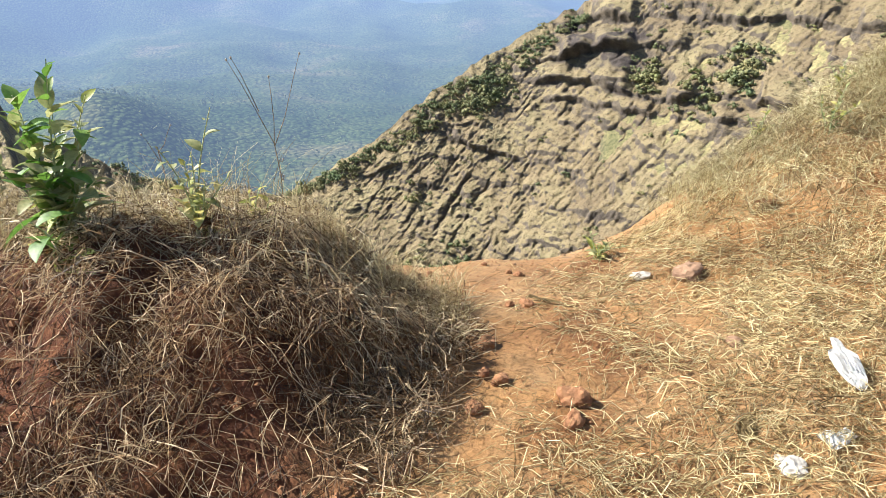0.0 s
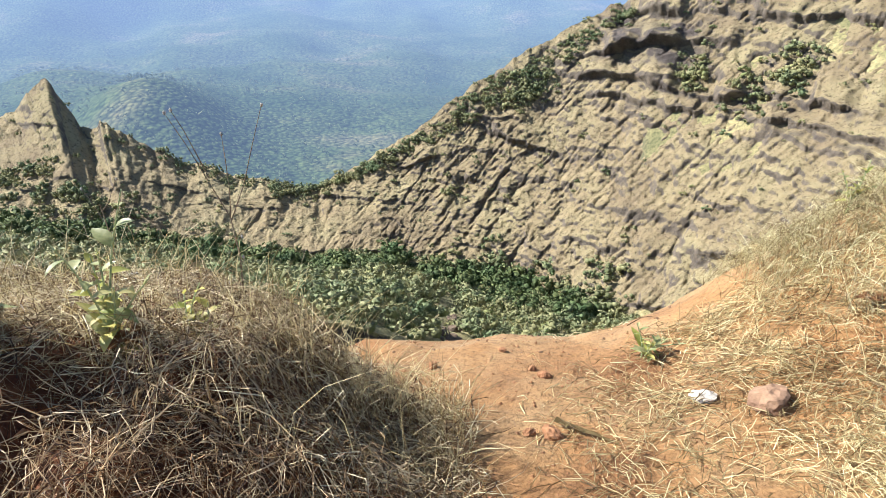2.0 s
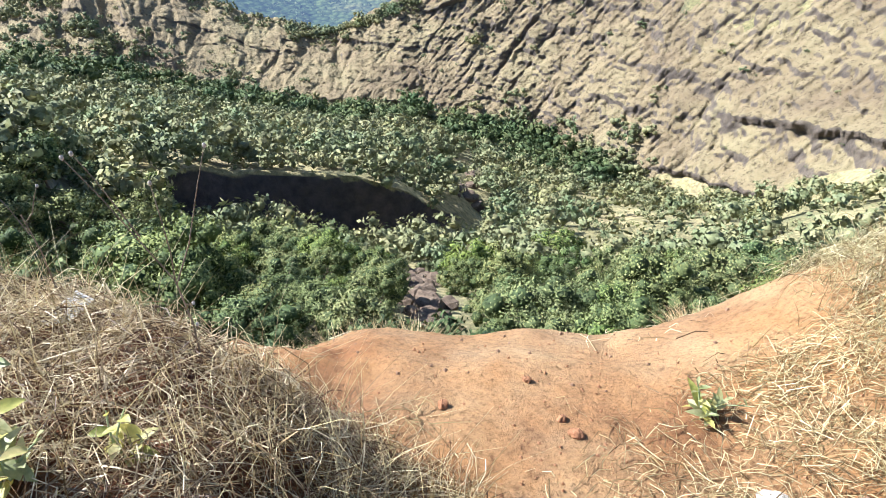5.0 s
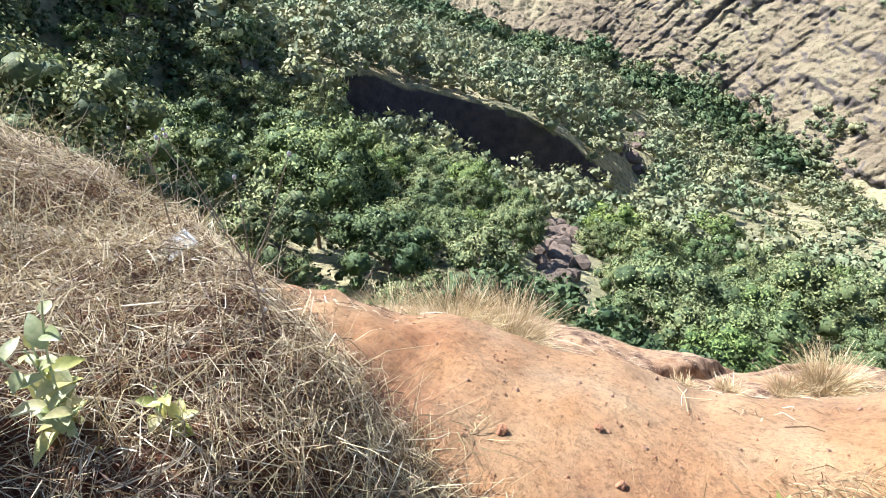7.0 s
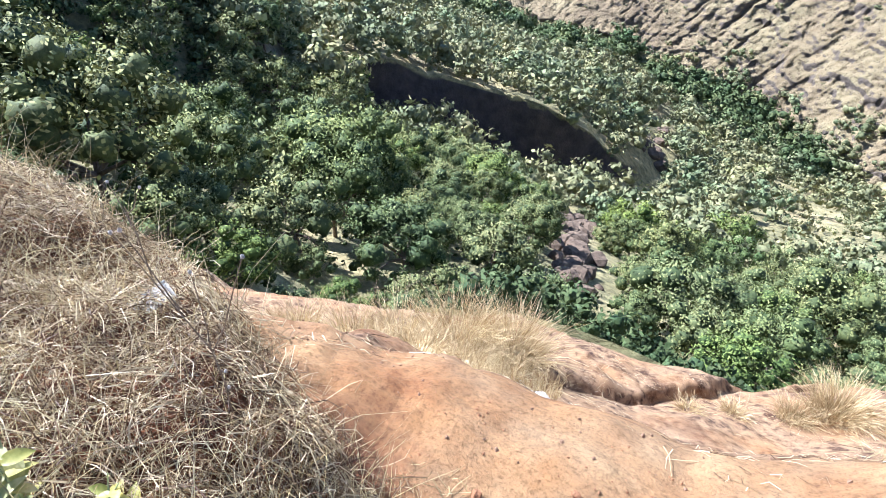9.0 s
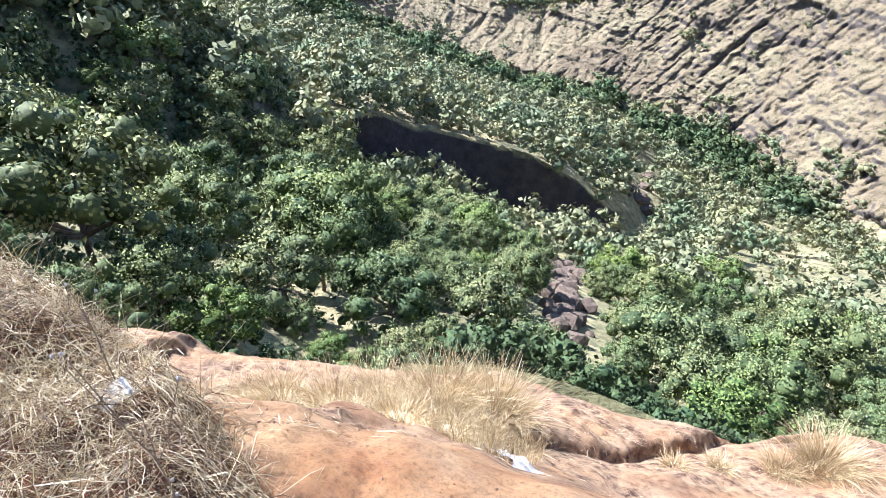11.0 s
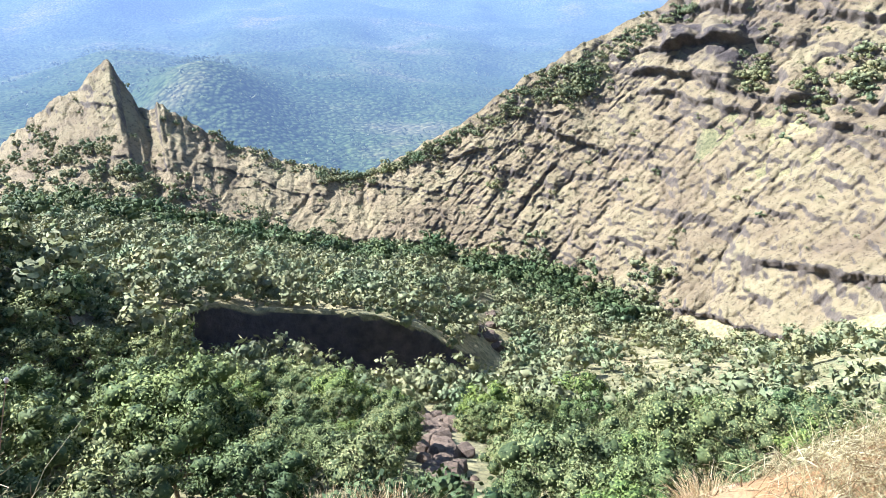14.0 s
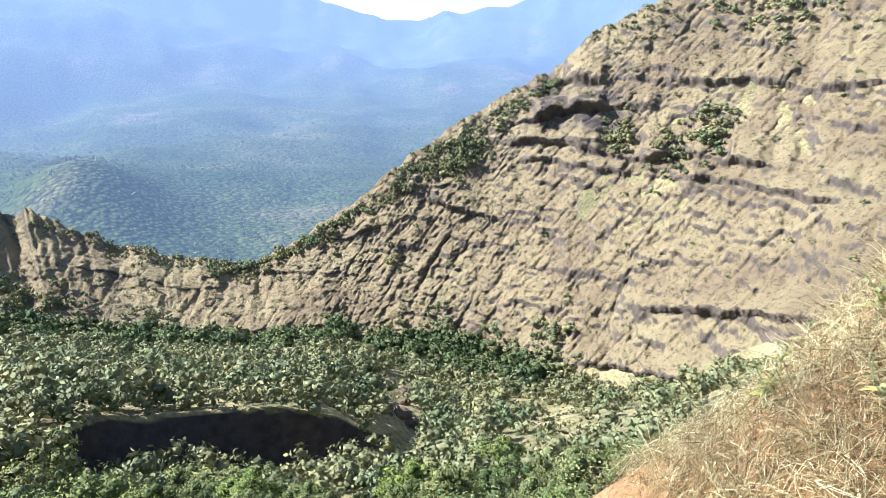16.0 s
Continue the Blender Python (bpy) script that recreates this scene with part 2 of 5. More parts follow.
def far_material():
    """Forest seen from far: crowns that touch, the gaps between them painted dark as shade, and drier clearings."""
    m, t, p = material("far_forest_ground")
    geo = t.nodes.new("ShaderNodeNewGeometry")
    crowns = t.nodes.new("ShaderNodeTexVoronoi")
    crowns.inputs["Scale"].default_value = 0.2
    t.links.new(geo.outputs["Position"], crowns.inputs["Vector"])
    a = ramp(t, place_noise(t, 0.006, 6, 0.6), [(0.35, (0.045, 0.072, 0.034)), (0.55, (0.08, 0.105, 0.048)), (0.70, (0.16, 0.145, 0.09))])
    # shade between crowns painted: bright middles, dark blue-grey cell edges
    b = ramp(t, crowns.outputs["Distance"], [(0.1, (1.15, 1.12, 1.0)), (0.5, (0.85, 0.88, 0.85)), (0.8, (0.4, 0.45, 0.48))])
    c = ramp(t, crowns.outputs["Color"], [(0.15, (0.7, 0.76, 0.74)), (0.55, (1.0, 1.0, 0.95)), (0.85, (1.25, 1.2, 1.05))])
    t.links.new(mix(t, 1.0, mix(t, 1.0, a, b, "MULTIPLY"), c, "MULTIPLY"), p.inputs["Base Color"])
    p.inputs["Roughness"].default_value = 1.0
    p.inputs["Specular IOR Level"].default_value = 0.0
    bumped(t, p, ramp(t, crowns.outputs["Distance"], [(0.0, (1, 1, 1)), (0.8, (0, 0, 0))]), 0.8, 2.0)
    # haze put in as emission, a larger share farther off
    t.links.new(haze_glow(t, p.outputs[0], ((280, 0.11), (2600, 0.62))), t.nodes["Material Output"].inputs[0])
    return m


def plain_material(name, stops, scale, rough=0.8, bump=0.3, depth=0.01, spec=0.3):
    m, t, p = material(name)
    t.links.new(ramp(t, place_noise(t, scale, 5, 0.65), stops), p.inputs["Base Color"])
    p.inputs["Roughness"].default_value = rough
    p.inputs["Specular IOR Level"].default_value = spec
    bumped(t, p, place_noise(t, scale * 3, 5, 0.7), bump, depth)
    return m


EARTH = earth_material()
STRAW = straw_material("dry_straw", (0.17, 0.115, 0.05), (0.50, 0.405, 0.205), (0.74, 0.66, 0.41))
# brown straw with the shadow on the berm's near face put into its colour
STRAW_BROWN_SHADED = straw_material("shaded_brown_straw", (0.05, 0.024, 0.012), (0.30, 0.18, 0.09), (0.84, 0.68, 0.45))
STRAW_GREY = straw_material("weathered_straw", (0.10, 0.055, 0.03), (0.50, 0.38, 0.22), (0.86, 0.77, 0.55))
STRAW_PALE = straw_material("bleached_grass", (0.17, 0.12, 0.055), (0.45, 0.39, 0.20), (0.74, 0.69, 0.46))
STRAW_GOLD = straw_material("golden_grass", (0.36, 0.25, 0.12), (0.60, 0.47, 0.26), (0.78, 0.66, 0.42))
HILL = slope_material()
CLIFF = cliff_material()
FAR = far_material()
GREENS = [(0.0, (0.13, 0.152, 0.06)), (0.35, (0.185, 0.208, 0.082)), (0.7, (0.22, 0.24, 0.10)), (1.0, (0.265, 0.275, 0.128))]
LEAF = leaf_material("tree_leaves", GREENS, 0.07, by_object=1.0)
PALE_GREENS = [(0.0, (0.17, 0.185, 0.105)), (0.4, (0.205, 0.218, 0.122)), (0.75, (0.235, 0.24, 0.14)), (1.0, (0.27, 0.265, 0.165))]
WOOD_GREENS = [(0.0, (0.07, 0.10, 0.045)), (0.5, (0.10, 0.135, 0.06)), (1.0, (0.14, 0.165, 0.08))]
LEAF_WOOD = leaf_material("wood_leaves", WOOD_GREENS, 0.07)
LEAF_MID = leaf_material("valley_leaves", PALE_GREENS, 0.07)
# crown hearts: darker copies of the leaf greens, inner shade put into the colour
HEART_WOOD_SHADED = leaf_material("shaded_inner_wood_leaves", [(0.0, (0.05, 0.075, 0.035)), (1.0, (0.09, 0.12, 0.055))], 0.0)
HEART_MID_SHADED = leaf_material("shaded_inner_scrub_leaves", [(0.0, (0.15, 0.162, 0.09)), (0.5, (0.18, 0.19, 0.106)), (1.0, (0.21, 0.215, 0.125))], 0.0)
LEAF_SLOPE = leaf_material("slope_scrub_leaves", [(0.0, (0.14, 0.16, 0.075)), (0.5, (0.19, 0.21, 0.10)), (1.0, (0.25, 0.26, 0.135))], 0.06)
# dimmed tree greens: the shade between crowns put into the undergrowth's colour
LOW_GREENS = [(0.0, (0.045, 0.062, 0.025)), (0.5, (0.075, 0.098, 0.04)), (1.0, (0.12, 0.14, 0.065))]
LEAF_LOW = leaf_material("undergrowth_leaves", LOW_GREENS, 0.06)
FAR_GREENS = [(0.0, (0.06, 0.085, 0.035)), (0.5, (0.095, 0.125, 0.055)), (1.0, (0.14, 0.16, 0.085))]
# far leaves carry the same emitted haze as the ground below them
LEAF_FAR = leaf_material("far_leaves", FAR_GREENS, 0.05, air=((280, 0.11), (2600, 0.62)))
# inner shade of the near crowns painted as a darker green
LEAF_HEART_SHADED = leaf_material("shaded_inner_leaves", [(0.0, (0.05, 0.07, 0.028)), (0.5, (0.085, 0.11, 0.045)), (1.0, (0.13, 0.155, 0.066))], 0.0, by_object=1.0)
BARK = plain_material("bark", [(0.3, (0.09, 0.065, 0.045)), (0.7, (0.22, 0.17, 0.12))], 6, 0.9, 0.6, 0.02)


# ---- mesh helpers ----
def mesh_of(name, verts, faces, mat, shade=True, normals=None, inner=None):
    """verts: (n, 3) array; faces: (m, 4) array, where a row with equal last two is a triangle; inner: the material of the triangles."""
    me = bpy.data.meshes.new(name)
    verts, faces = np.asarray(verts, np.float32), np.asarray(faces, np.int32)
    tri = faces[:, 2] == faces[:, 3]
    size = np.where(tri, 3, 4).astype(np.int32)
    keep = np.ones(faces.shape, bool)
    keep[:, 3] = ~tri
    loops = faces[keep]
    me.vertices.add(len(verts))
    me.vertices.foreach_set("co", verts.ravel())
    me.loops.add(len(loops))
    me.loops.foreach_set("vertex_index", loops)
    me.polygons.add(len(faces))
    me.polygons.foreach_set("loop_start", np.concatenate([[0], np.cumsum(size)[:-1]]).astype(np.int32))
    me.polygons.foreach_set("use_smooth", np.full(len(faces), shade, bool))
    me.update(calc_edges=True)
    if normals is not None:
        me.normals_split_custom_set_from_vertices(np.asarray(normals, np.float32))
    me.materials.append(mat)
    if inner is not None:
        me.materials.append(inner)
        me.polygons.foreach_set("material_index", tri.astype(np.int32))
    return me


def grid_faces(rows, cols):
    i = np.arange(rows - 1)[:, None] * cols + np.arange(cols - 1)[None, :]
    i = i.ravel()
    return np.stack([i, i + 1, i + cols + 1, i + cols], 1)


def part(name, bm, mat, parent, label=""):
    """Links a bmesh as one mesh object under a thing or a part."""
    me = bpy.data.meshes.new(name)
    bm.to_mesh(me)
    bm.free()
    me.materials.append(mat)
    ob = new(name, me)
    ob.parent = parent
    return tagged(ob, label) if label else ob


def ribbons(base, ends, width, sag, rng, segments=2, taper=0.4):
    """Flat blades from base to ends (n, 3), bowed by sag (n, 3); returns verts, faces."""
    n = len(base)
    steps = np.linspace(0, 1, segments + 1)
    d = ends - base
    side = np.cross(d, rng.normal(size=(n, 3)))
    side /= np.linalg.norm(side, axis=1)[:, None] + 1e-9
    cols = []
    for s in steps:
        c = base + d * s + sag * (4 * s * (1 - s))
        w = (width * (1 - (1 - taper) * s))[:, None] * side * 0.5
        cols += [c - w, c + w]
    verts = np.stack(cols, 1).reshape(-1, 3)
    k = 2 * (segments + 1)
    f = []
    for j in range(segments):
        o = np.arange(n) * k + 2 * j
        f.append(np.stack([o, o + 1, o + 3, o + 2], 1))
    return verts, np.concatenate(f)


# ---- the lie of the land ----
OX, OY, OZ = 0.6, 3.7, 1.95           # about where the walker stops


def ledge_height(x, y):
    """The bare brow, the berm beside it and the grassy rise, by plan position."""
    push = 0.08 * smooth(0.1, 0.5, x) * (1 - smooth(5.6, 7.2, y)) + 0.25 * smooth(0.7, 1.7, x) + 0.9 * smooth(1.7, 3.6, x) - 0.38 * np.clip(-1.0 - x, 0, 6) * smooth(4.3, 5.2, y) - 0.22 * smooth(-0.7, -1.8, x)
    yy = y - push
    z = np.interp(yy, [-20, 0, 2, 3.4, 4.15, 4.5, 4.9, 5.4, 6.0, 6.8, 7.4, 8.0, 8.6, 9.0, 9.5, 10.4, 16],
                  [0.5, 0.12, 0.05, 0.0, -0.07, -0.16, -0.40, -1.12, -2.18, -3.18, -3.66, -4.10, -4.46, -4.85, -6.3, -9.5, -25])
    rise = 0.17 * np.clip(x - 0.75, 0, None) + 0.20 * np.clip(x - 1.8, 0, None)
    z = z + rise * (1 - smooth(5.0, 6.8, yy)) + 0.30 * smooth(1.15, 2.0, x) * np.exp(-((yy - 4.55) / 0.55) ** 2)
    z = z - 0.20 * smooth(-0.05, -0.7, x) * np.exp(-((y - 5.0) / 0.4) ** 2)
    # berm of straw and soil: its foot line by distance ahead, a ramp towards the walker, a scarp on the far side
    foot = np.interp(y, [2.0, 2.7, 3.3, 3.85, 4.05, 4.25, 4.5, 4.75, 5.1], [-0.1, 0.08, 0.30, 0.24, 0.0, -0.5, -1.0, -2.2, -4.5]) + 0.08 * fbm(x * 3, y * 3, 2, 6)
    ramp_w = np.interp(y, [3.8, 4.3], [0.75, 0.32])
    berm = (0.45 - 0.05 * smooth(-0.6, -1.4, x)) * smooth(0, 1, (foot - x) / ramp_w) * smooth(2.35, 3.45, y) * (1 - 0.28 * smooth(3.65, 4.2, y))
    z = z + berm * (1 + 0.16 * fbm(x * 2.3, y * 2.3, 3, 5)) + 0.25 * smooth(-2.2, -4.5, x) * (1 - smooth(3.9, 4.7, y)) + 0.10 * smooth(-1.2, -1.9, x) * smooth(3.6, 4.2, y) * (1 - smooth(4.6, 5.2, y))
    z = z + 0.035 * fbm(x * 1.4, y * 1.4, 4, 11) + (0.02 * fbm(x * 9, y * 9, 3, 12) + 0.035 * fbm(x * 3.4, y * 3.4, 3, 14) * smooth(4.4, 5.2, y)) * smooth(-0.2, 0.3, x + 1) + 0.09 * fbm(x * 6, y * 6, 4, 13) * smooth(0.1, -0.3, x)
    # a slab of rock low on the brow, parted from the slope by a crack
    off = (y - 7.40) * 0.727 - (x - 0.18) * 0.687 + 0.30 * fbm(x * 1.3, y * 1.3, 4, 21)
    slab = smooth(-0.7, 0.2, x)
    z = z + slab * (0.15 * smooth(0.0, 0.16, off) * (1 - smooth(0.7, 1.5, off)) - 0.10 * np.exp(-((off + 0.03) / 0.05) ** 2) + 0.10 * np.exp(-((off + 0.55) / 0.4) ** 2))
    off2 = (y - 8.1) * 0.9 + (x - 0.2) * 0.2 + 0.12 * fbm(x * 2, y * 2, 3, 22)
    z = z - slab * 0.06 * np.exp(-(off2 / 0.05) ** 2) * smooth(1.3, 0.4, x)
    return z


def curve(az, pairs):
    a = np.array(pairs, float)
    return np.interp(az, a[:, 0], a[:, 1])


def down(r, el):
    return OZ + r * math.tan(radians(el))


# one layer after another outwards: (bearing, distance, angle up to the eye's level)
LAYERS = [
    [(-75, 13, -34), (-60, 13, -46), (-40, 13, -54), (-10, 13, -56), (15, 13, -54), (30, 13, -50), (50, 13, -40)],
    [(-75, 40, -25), (-54, 40, -32), (-35, 38, -38), (-10, 35, -42), (0, 35, -43), (12, 33, -43), (25, 32, -41), (50, 32, -34)],
    [(-75, 52, -9), (-51, 58, -17.6), (-46.6, 60, -20.4), (-43.5, 61, -22.6), (-40.5, 62, -26.4), (-34.8, 64, -30.2), (-33.2, 64, -34.6), (-25, 56, -38), (-10, 55, -39.5), (0, 60, -39), (12, 62, -37.5), (25, 70, -33.5), (35, 80, -28), (50, 85, -20)],
    [(-75, 75, -10), (-53, 80, -20), (-44, 85, -26), (-34, 70, -32.6), (-25, 70, -34.2), (-19.7, 70, -36.0), (-13.4, 70, -37.6), (-7, 74, -35.8), (0, 80, -35.5), (12, 85, -33.8), (25, 88, -31), (35, 92, -25.5), (50, 95, -18)],
    [(-75, 110, -12), (-53, 100, -20), (-44, 95, -25.5), (-36, 72, -27.8), (-34, 71.6, -28.2), (-27.5, 73, -29.4), (-20, 73, -30.1), (-16, 72, -31.1), (-10.6, 73.5, -32.5), (-5, 77, -34.2), (0, 95, -34), (12, 100, -32.7), (25, 100, -30.7), (35, 105, -25), (50, 105, -17)],
    [(-75, 200, -14), (-43, 188, -18.4), (-35, 176, -21.3), (-25, 165, -24.6), (-16, 160, -26.4), (-8, 162, -26.9), (3, 150, -29), (11.4, 135, -30.8), (17, 128, -31.5), (26, 118, -30), (36, 110, -24), (50, 110, -16)],
]
CREST = [(-75, 300, -17.5), (-50.7, 270, -16.0), (-47.9, 266, -15.1), (-44, 262, -13.3), (-40.3, 257, -11.0), (-38, 253, -9.7), (-36.3, 249, -8.7), (-35.4, 247, -8.3), (-34.5, 243, -10.2), (-33.8, 236, -11.9), (-33.2, 231, -11.9), (-32.6, 228, -11.9), (-29.6, 222, -13.8), (-26.8, 217, -15.4), (-23.5, 211, -16.6), (-20.3, 205, -17.7), (-17.2, 201, -18.6), (-15, 200, -18.2), (-12.5, 200, -17.1), (-6.5, 201, -14.2), (-3.3, 203, -12.0), (2.8, 208, -8.0), (7.5, 213, -5.7), (11.3, 214, -3.8), (14.1, 213, -1.5), (18, 214, 0.7), (22.2, 216, 2.2), (30, 220, 4.2), (36, 224, 6), (50, 232, 9)]
FAR_LAYERS = [
    [(-75, 430, -15), (-16, 430, -19.2), (50, 430, -19)],
    [(-75, 750, -10), (-45, 750, -10.5), (-27, 780, -9.6), (-22, 780, -10.4), (-12, 750, -12), (50, 750, -12.5)],
    [(-75, 1150, -8), (50, 1150, -8.6)],
    [(-75, 1800, -4.2), (50, 1800, -4.8)],
    [(-75, 2600, 2.0), (-30, 2600, 1.2), (-12, 2600, -0.6), (-5, 2600, -2.0), (9, 2600, -1.6), (16, 2600, 1), (50, 2600, 3)],
    [(-75, 3300, 8), (-30, 3300, 7.6), (-18, 3300, 6.4), (-12, 3300, 4.6), (-8, 3300, 2.9), (-5.8, 3300, 2.1), (-3, 3300, 1.4), (0.3, 3300, 0.9), (4, 3300, 1.1), (7.4, 3300, 1.8), (10, 3300, 4), (16, 3300, 7), (50, 3300, 9)],
    [(-75, 4600, 1), (50, 4600, 1)],
]


def layer(az, rows):
    """Distance and height of a layer at each bearing."""
    return curve(az, [(a, r) for a, r, _ in rows]), curve(az, [(a, down(r, e)) for a, r, e in rows])


def valley_height(az, r):
    """Height of the open valley ground, by bearing (degrees) and distance from the brow."""
    a = np.clip(az, -75, 50)
    knots = [(np.full_like(a, 7.5), np.full_like(a, -7.0))] + [layer(a, rows) for rows in LAYERS]
    cr, cz = layer(a, CREST)
    knots += [(cr, cz), (cr + 50, cz - 40)] + [layer(a, rows) for rows in FAR_LAYERS]
    z = knots[0][1]
    for (r0, z0), (r1, z1) in zip(knots, knots[1:]):
        t = np.clip((r - r0) / (r1 - r0), 0, 1)
        z = np.where(r >= r0, z0 + (z1 - z0) * t, z)
    return z


def ground_at(x, y):
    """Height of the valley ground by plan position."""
    dx, dy = np.asarray(x, float) - OX, np.asarray(y, float) - OY
    r, az = np.hypot(dx, dy), np.degrees(np.arctan2(dx, dy))
    bend = 1.6 * fbm(dx / 9, dy / 9, 3, 35) * smooth(55, 66, r) * (1 - smooth(100, 130, r))
    z = valley_height(az + bend, r + 0.8 * bend)
    z = z + 46 * np.exp(-((az + 28.5) / 6.0) ** 2 - ((r - 640) / 110) ** 2)
    size = np.clip(r * 0.012, 0.15, 30) * (1 + 0.9 * smooth(400, 900, r))
    spurs = 1 - 2 * np.abs(fbm(dx / 520 + 4, dy / 900, 4, 33))
    z = z + spurs * 110 * smooth(1300, 2600, r) * (1 - smooth(3000, 3300, r)) + 40 * fbm(dx / 260, dy / 260, 3, 34) * smooth(600, 1100, r) * (1 - smooth(2600, 3100, r))
    return z + size * fbm(dx / (size * 12 + 2), dy / (size * 12 + 2), 4, 31) * smooth(9, 25, r)


def polar(az, r):
    a = np.radians(az)
    return OX + r * np.sin(a), OY + r * np.cos(a)


def build_ledge():
    xs, ys = np.linspace(-6.5, 7, 340), np.linspace(-1.6, 10.4, 310)
    X, Y = np.meshgrid(xs, ys)
    Z = ledge_height(X, Y)
    ob = new("ground", mesh_of("ground", np.stack([X, Y, Z], 2).reshape(-1, 3), grid_faces(310, 340), EARTH))
    tagged(ob, "orange-brown bare earth brow of a hill, worn smooth", "ground", kind="structure")


def build_valley():
    az = np.concatenate([np.arange(-180, -76, 4.0), np.arange(-76, 52, 0.25), np.arange(52, 181, 4.0)])
    rr = np.concatenate([np.linspace(4.5, 12, 14), np.geomspace(12.6, 66, 90), np.linspace(66.6, 78, 34), np.linspace(78.8, 111, 30), np.linspace(112, 270, 70), np.geomspace(276, 4600, 110)])
    A, R = np.meshgrid(az, rr)
    X, Y = polar(A, R)
    Z = ground_at(X, Y)
    back = smooth(75, 95, np.where(A > 0, A + 22, -A))           # hillside behind the walker
    Z = Z * (1 - back) + back * (-0.15 + 0.06 * R + 0.3 * fbm(X * 0.2, Y * 0.2, 3, 41))
    inside = (X > -6.7) & (X < 7.2) & (Y > -1.8) & (Y < 10.6)
    Z = np.where(inside, np.minimum(Z, ledge_height(X, Y)) - 0.5, Z)
    # the cliff face is a body of its own in front of this sheet
    foot, crest = layer(np.clip(A, -75, 50), LAYERS[-1])[0], layer(np.clip(A, -75, 50), CREST)[0]
    Z = Z - 6.0 * smooth(foot + 4, foot + 12, R) * (1 - smooth(crest + 4, crest + 10, R)) * (A > -63) * (A < 46)
    split = int(np.argmax(rr > 262))
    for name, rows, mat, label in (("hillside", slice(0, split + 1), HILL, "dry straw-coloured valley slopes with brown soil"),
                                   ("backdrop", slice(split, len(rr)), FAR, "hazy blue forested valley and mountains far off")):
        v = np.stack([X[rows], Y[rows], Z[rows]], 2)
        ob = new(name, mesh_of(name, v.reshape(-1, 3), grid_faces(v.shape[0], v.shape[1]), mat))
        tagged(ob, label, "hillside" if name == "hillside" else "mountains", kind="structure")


def build_cliff():
    az = np.concatenate([np.arange(-62, -47, 0.16), np.arange(-47, 45.01, 0.105)])
    v = np.linspace(-0.06, 1.05, 250)
    A, V = np.meshgrid(az, v)
    rf, zf = layer(A, LAYERS[-1])
    rc, zc = layer(A + 0.35 * fbm(A * 1.3, V * 3.0, 3, 50), CREST)
    zc = zc + 1.8 * fbm(A * 0.9, A * 0 + 2.0, 4, 49) + 1.3 * fbm(A * 2.4, A * 0 + 7.0, 3, 48) * smooth(-29, -33, A)
    bow = 0.10 * np.sin(np.pi * np.clip(V, 0, 1))
    R = rf + (rc - rf) * (V + bow * 0.6)
    Z = zf + (zc - zf) * V
    E = np.degrees(np.arctan2(Z - OZ, R))
    wob = fbm(A * 0.22, E * 0.3, 4, 51)
    wob2 = fbm(A * 0.9, E * 1.1, 3, 58)
    # beds of rock that dip to one side: undercut steps, broken up along their length
    s = (E + 0.16 * A + 0.9 * wob + 0.3 * wob2) / 3.1
    ph = s - np.floor(s)
    strength = 0.65 * smooth(0.55, 0.80, vnoise(A * 0.21 + 3, np.floor(s) * 3.7, 52))
    step = (smooth(0.0, 0.10, ph) - smooth(0.10, 1.0, ph)) * strength
    s2 = (E + 0.25 * A + 1.1 * wob + 0.3 * wob2) / 1.1
    p2 = s2 - np.floor(s2)
    step2 = (smooth(0.0, 0.16, p2) - smooth(0.16, 1.0, p2)) * smooth(0.5, 0.85, vnoise(A * 0.45, np.floor(s2) * 2.1, 53))

    def scarp(a0, e0, a1, e1, height, reach):
        """A broken rock step along a line from one bearing and angle to another."""
        line = E - (e0 + (e1 - e0) * (A - a0) / (a1 - a0)) - 0.7 * wob - 0.3 * wob2
        gaps = 0.25 + 0.75 * smooth(0.3, 0.6, vnoise(A * 0.55, E * 0.0 + a0, 60))
        ends = gaps * smooth(a0 - 1.0, a0 + 1.0, A) * (1 - smooth(a1 - 1.5, a1 + 1.5, A))
        return height * ends * (smooth(-0.12, 0.12, line) - smooth(0.12, reach, line))

    beds = (scarp(6.5, -9.0, 30, -11.0, 3.6, 4.5) + scarp(7.5, -7.4, 19, -6.4, 6.5, 2.4) + scarp(9, -10.8, 34, -13.0, 2.2, 3.0) + scarp(-2.5, -13.4, 6.5, -16.0, 2.6, 3.0)
            + scarp(19, -23.2, 34, -22.5, 2.6, 3.0) + scarp(-8.5, -17.5, -2, -15.6, 1.8, 2.0) + scarp(11, -28.6, 27, -28.6, 2.6, 2.5)
            + scarp(-30, -16.8, -19, -20.5, 1.1, 2.0) + scarp(-24, -23.0, -8, -25.0, 1.8, 2.0) + scarp(12, -4.0, 36, -4.5, 2.4, 3.0))
    # steep gullies running down the face
    q, along = A * 0.79 - E * 0.61 + 0.18 * wob2, A * 0.61 + E * 0.79
    g1 = 1 - np.abs(fbm(q * 0.6, along * 0.07, 3, 54)) * 3.0
    g2 = 1 - np.abs(fbm(q * 1.5, along * 0.16, 3, 55)) * 2.6
    gul = -1.4 * np.clip(g1, 0, 1) ** 5 * (0.3 + 0.7 * smooth(0.3, 0.6, vnoise(A * 0.6, E * 0.7, 66))) - 0.95 * np.clip(g2, 0, 1) ** 4 * (0.35 + 0.65 * smooth(0.35, 0.65, vnoise(A * 0.4, E * 0.5, 59)))
    crack = (A - 2.2) * 0.82 - (E + 16.8) * 0.57 + 0.15 * wob2
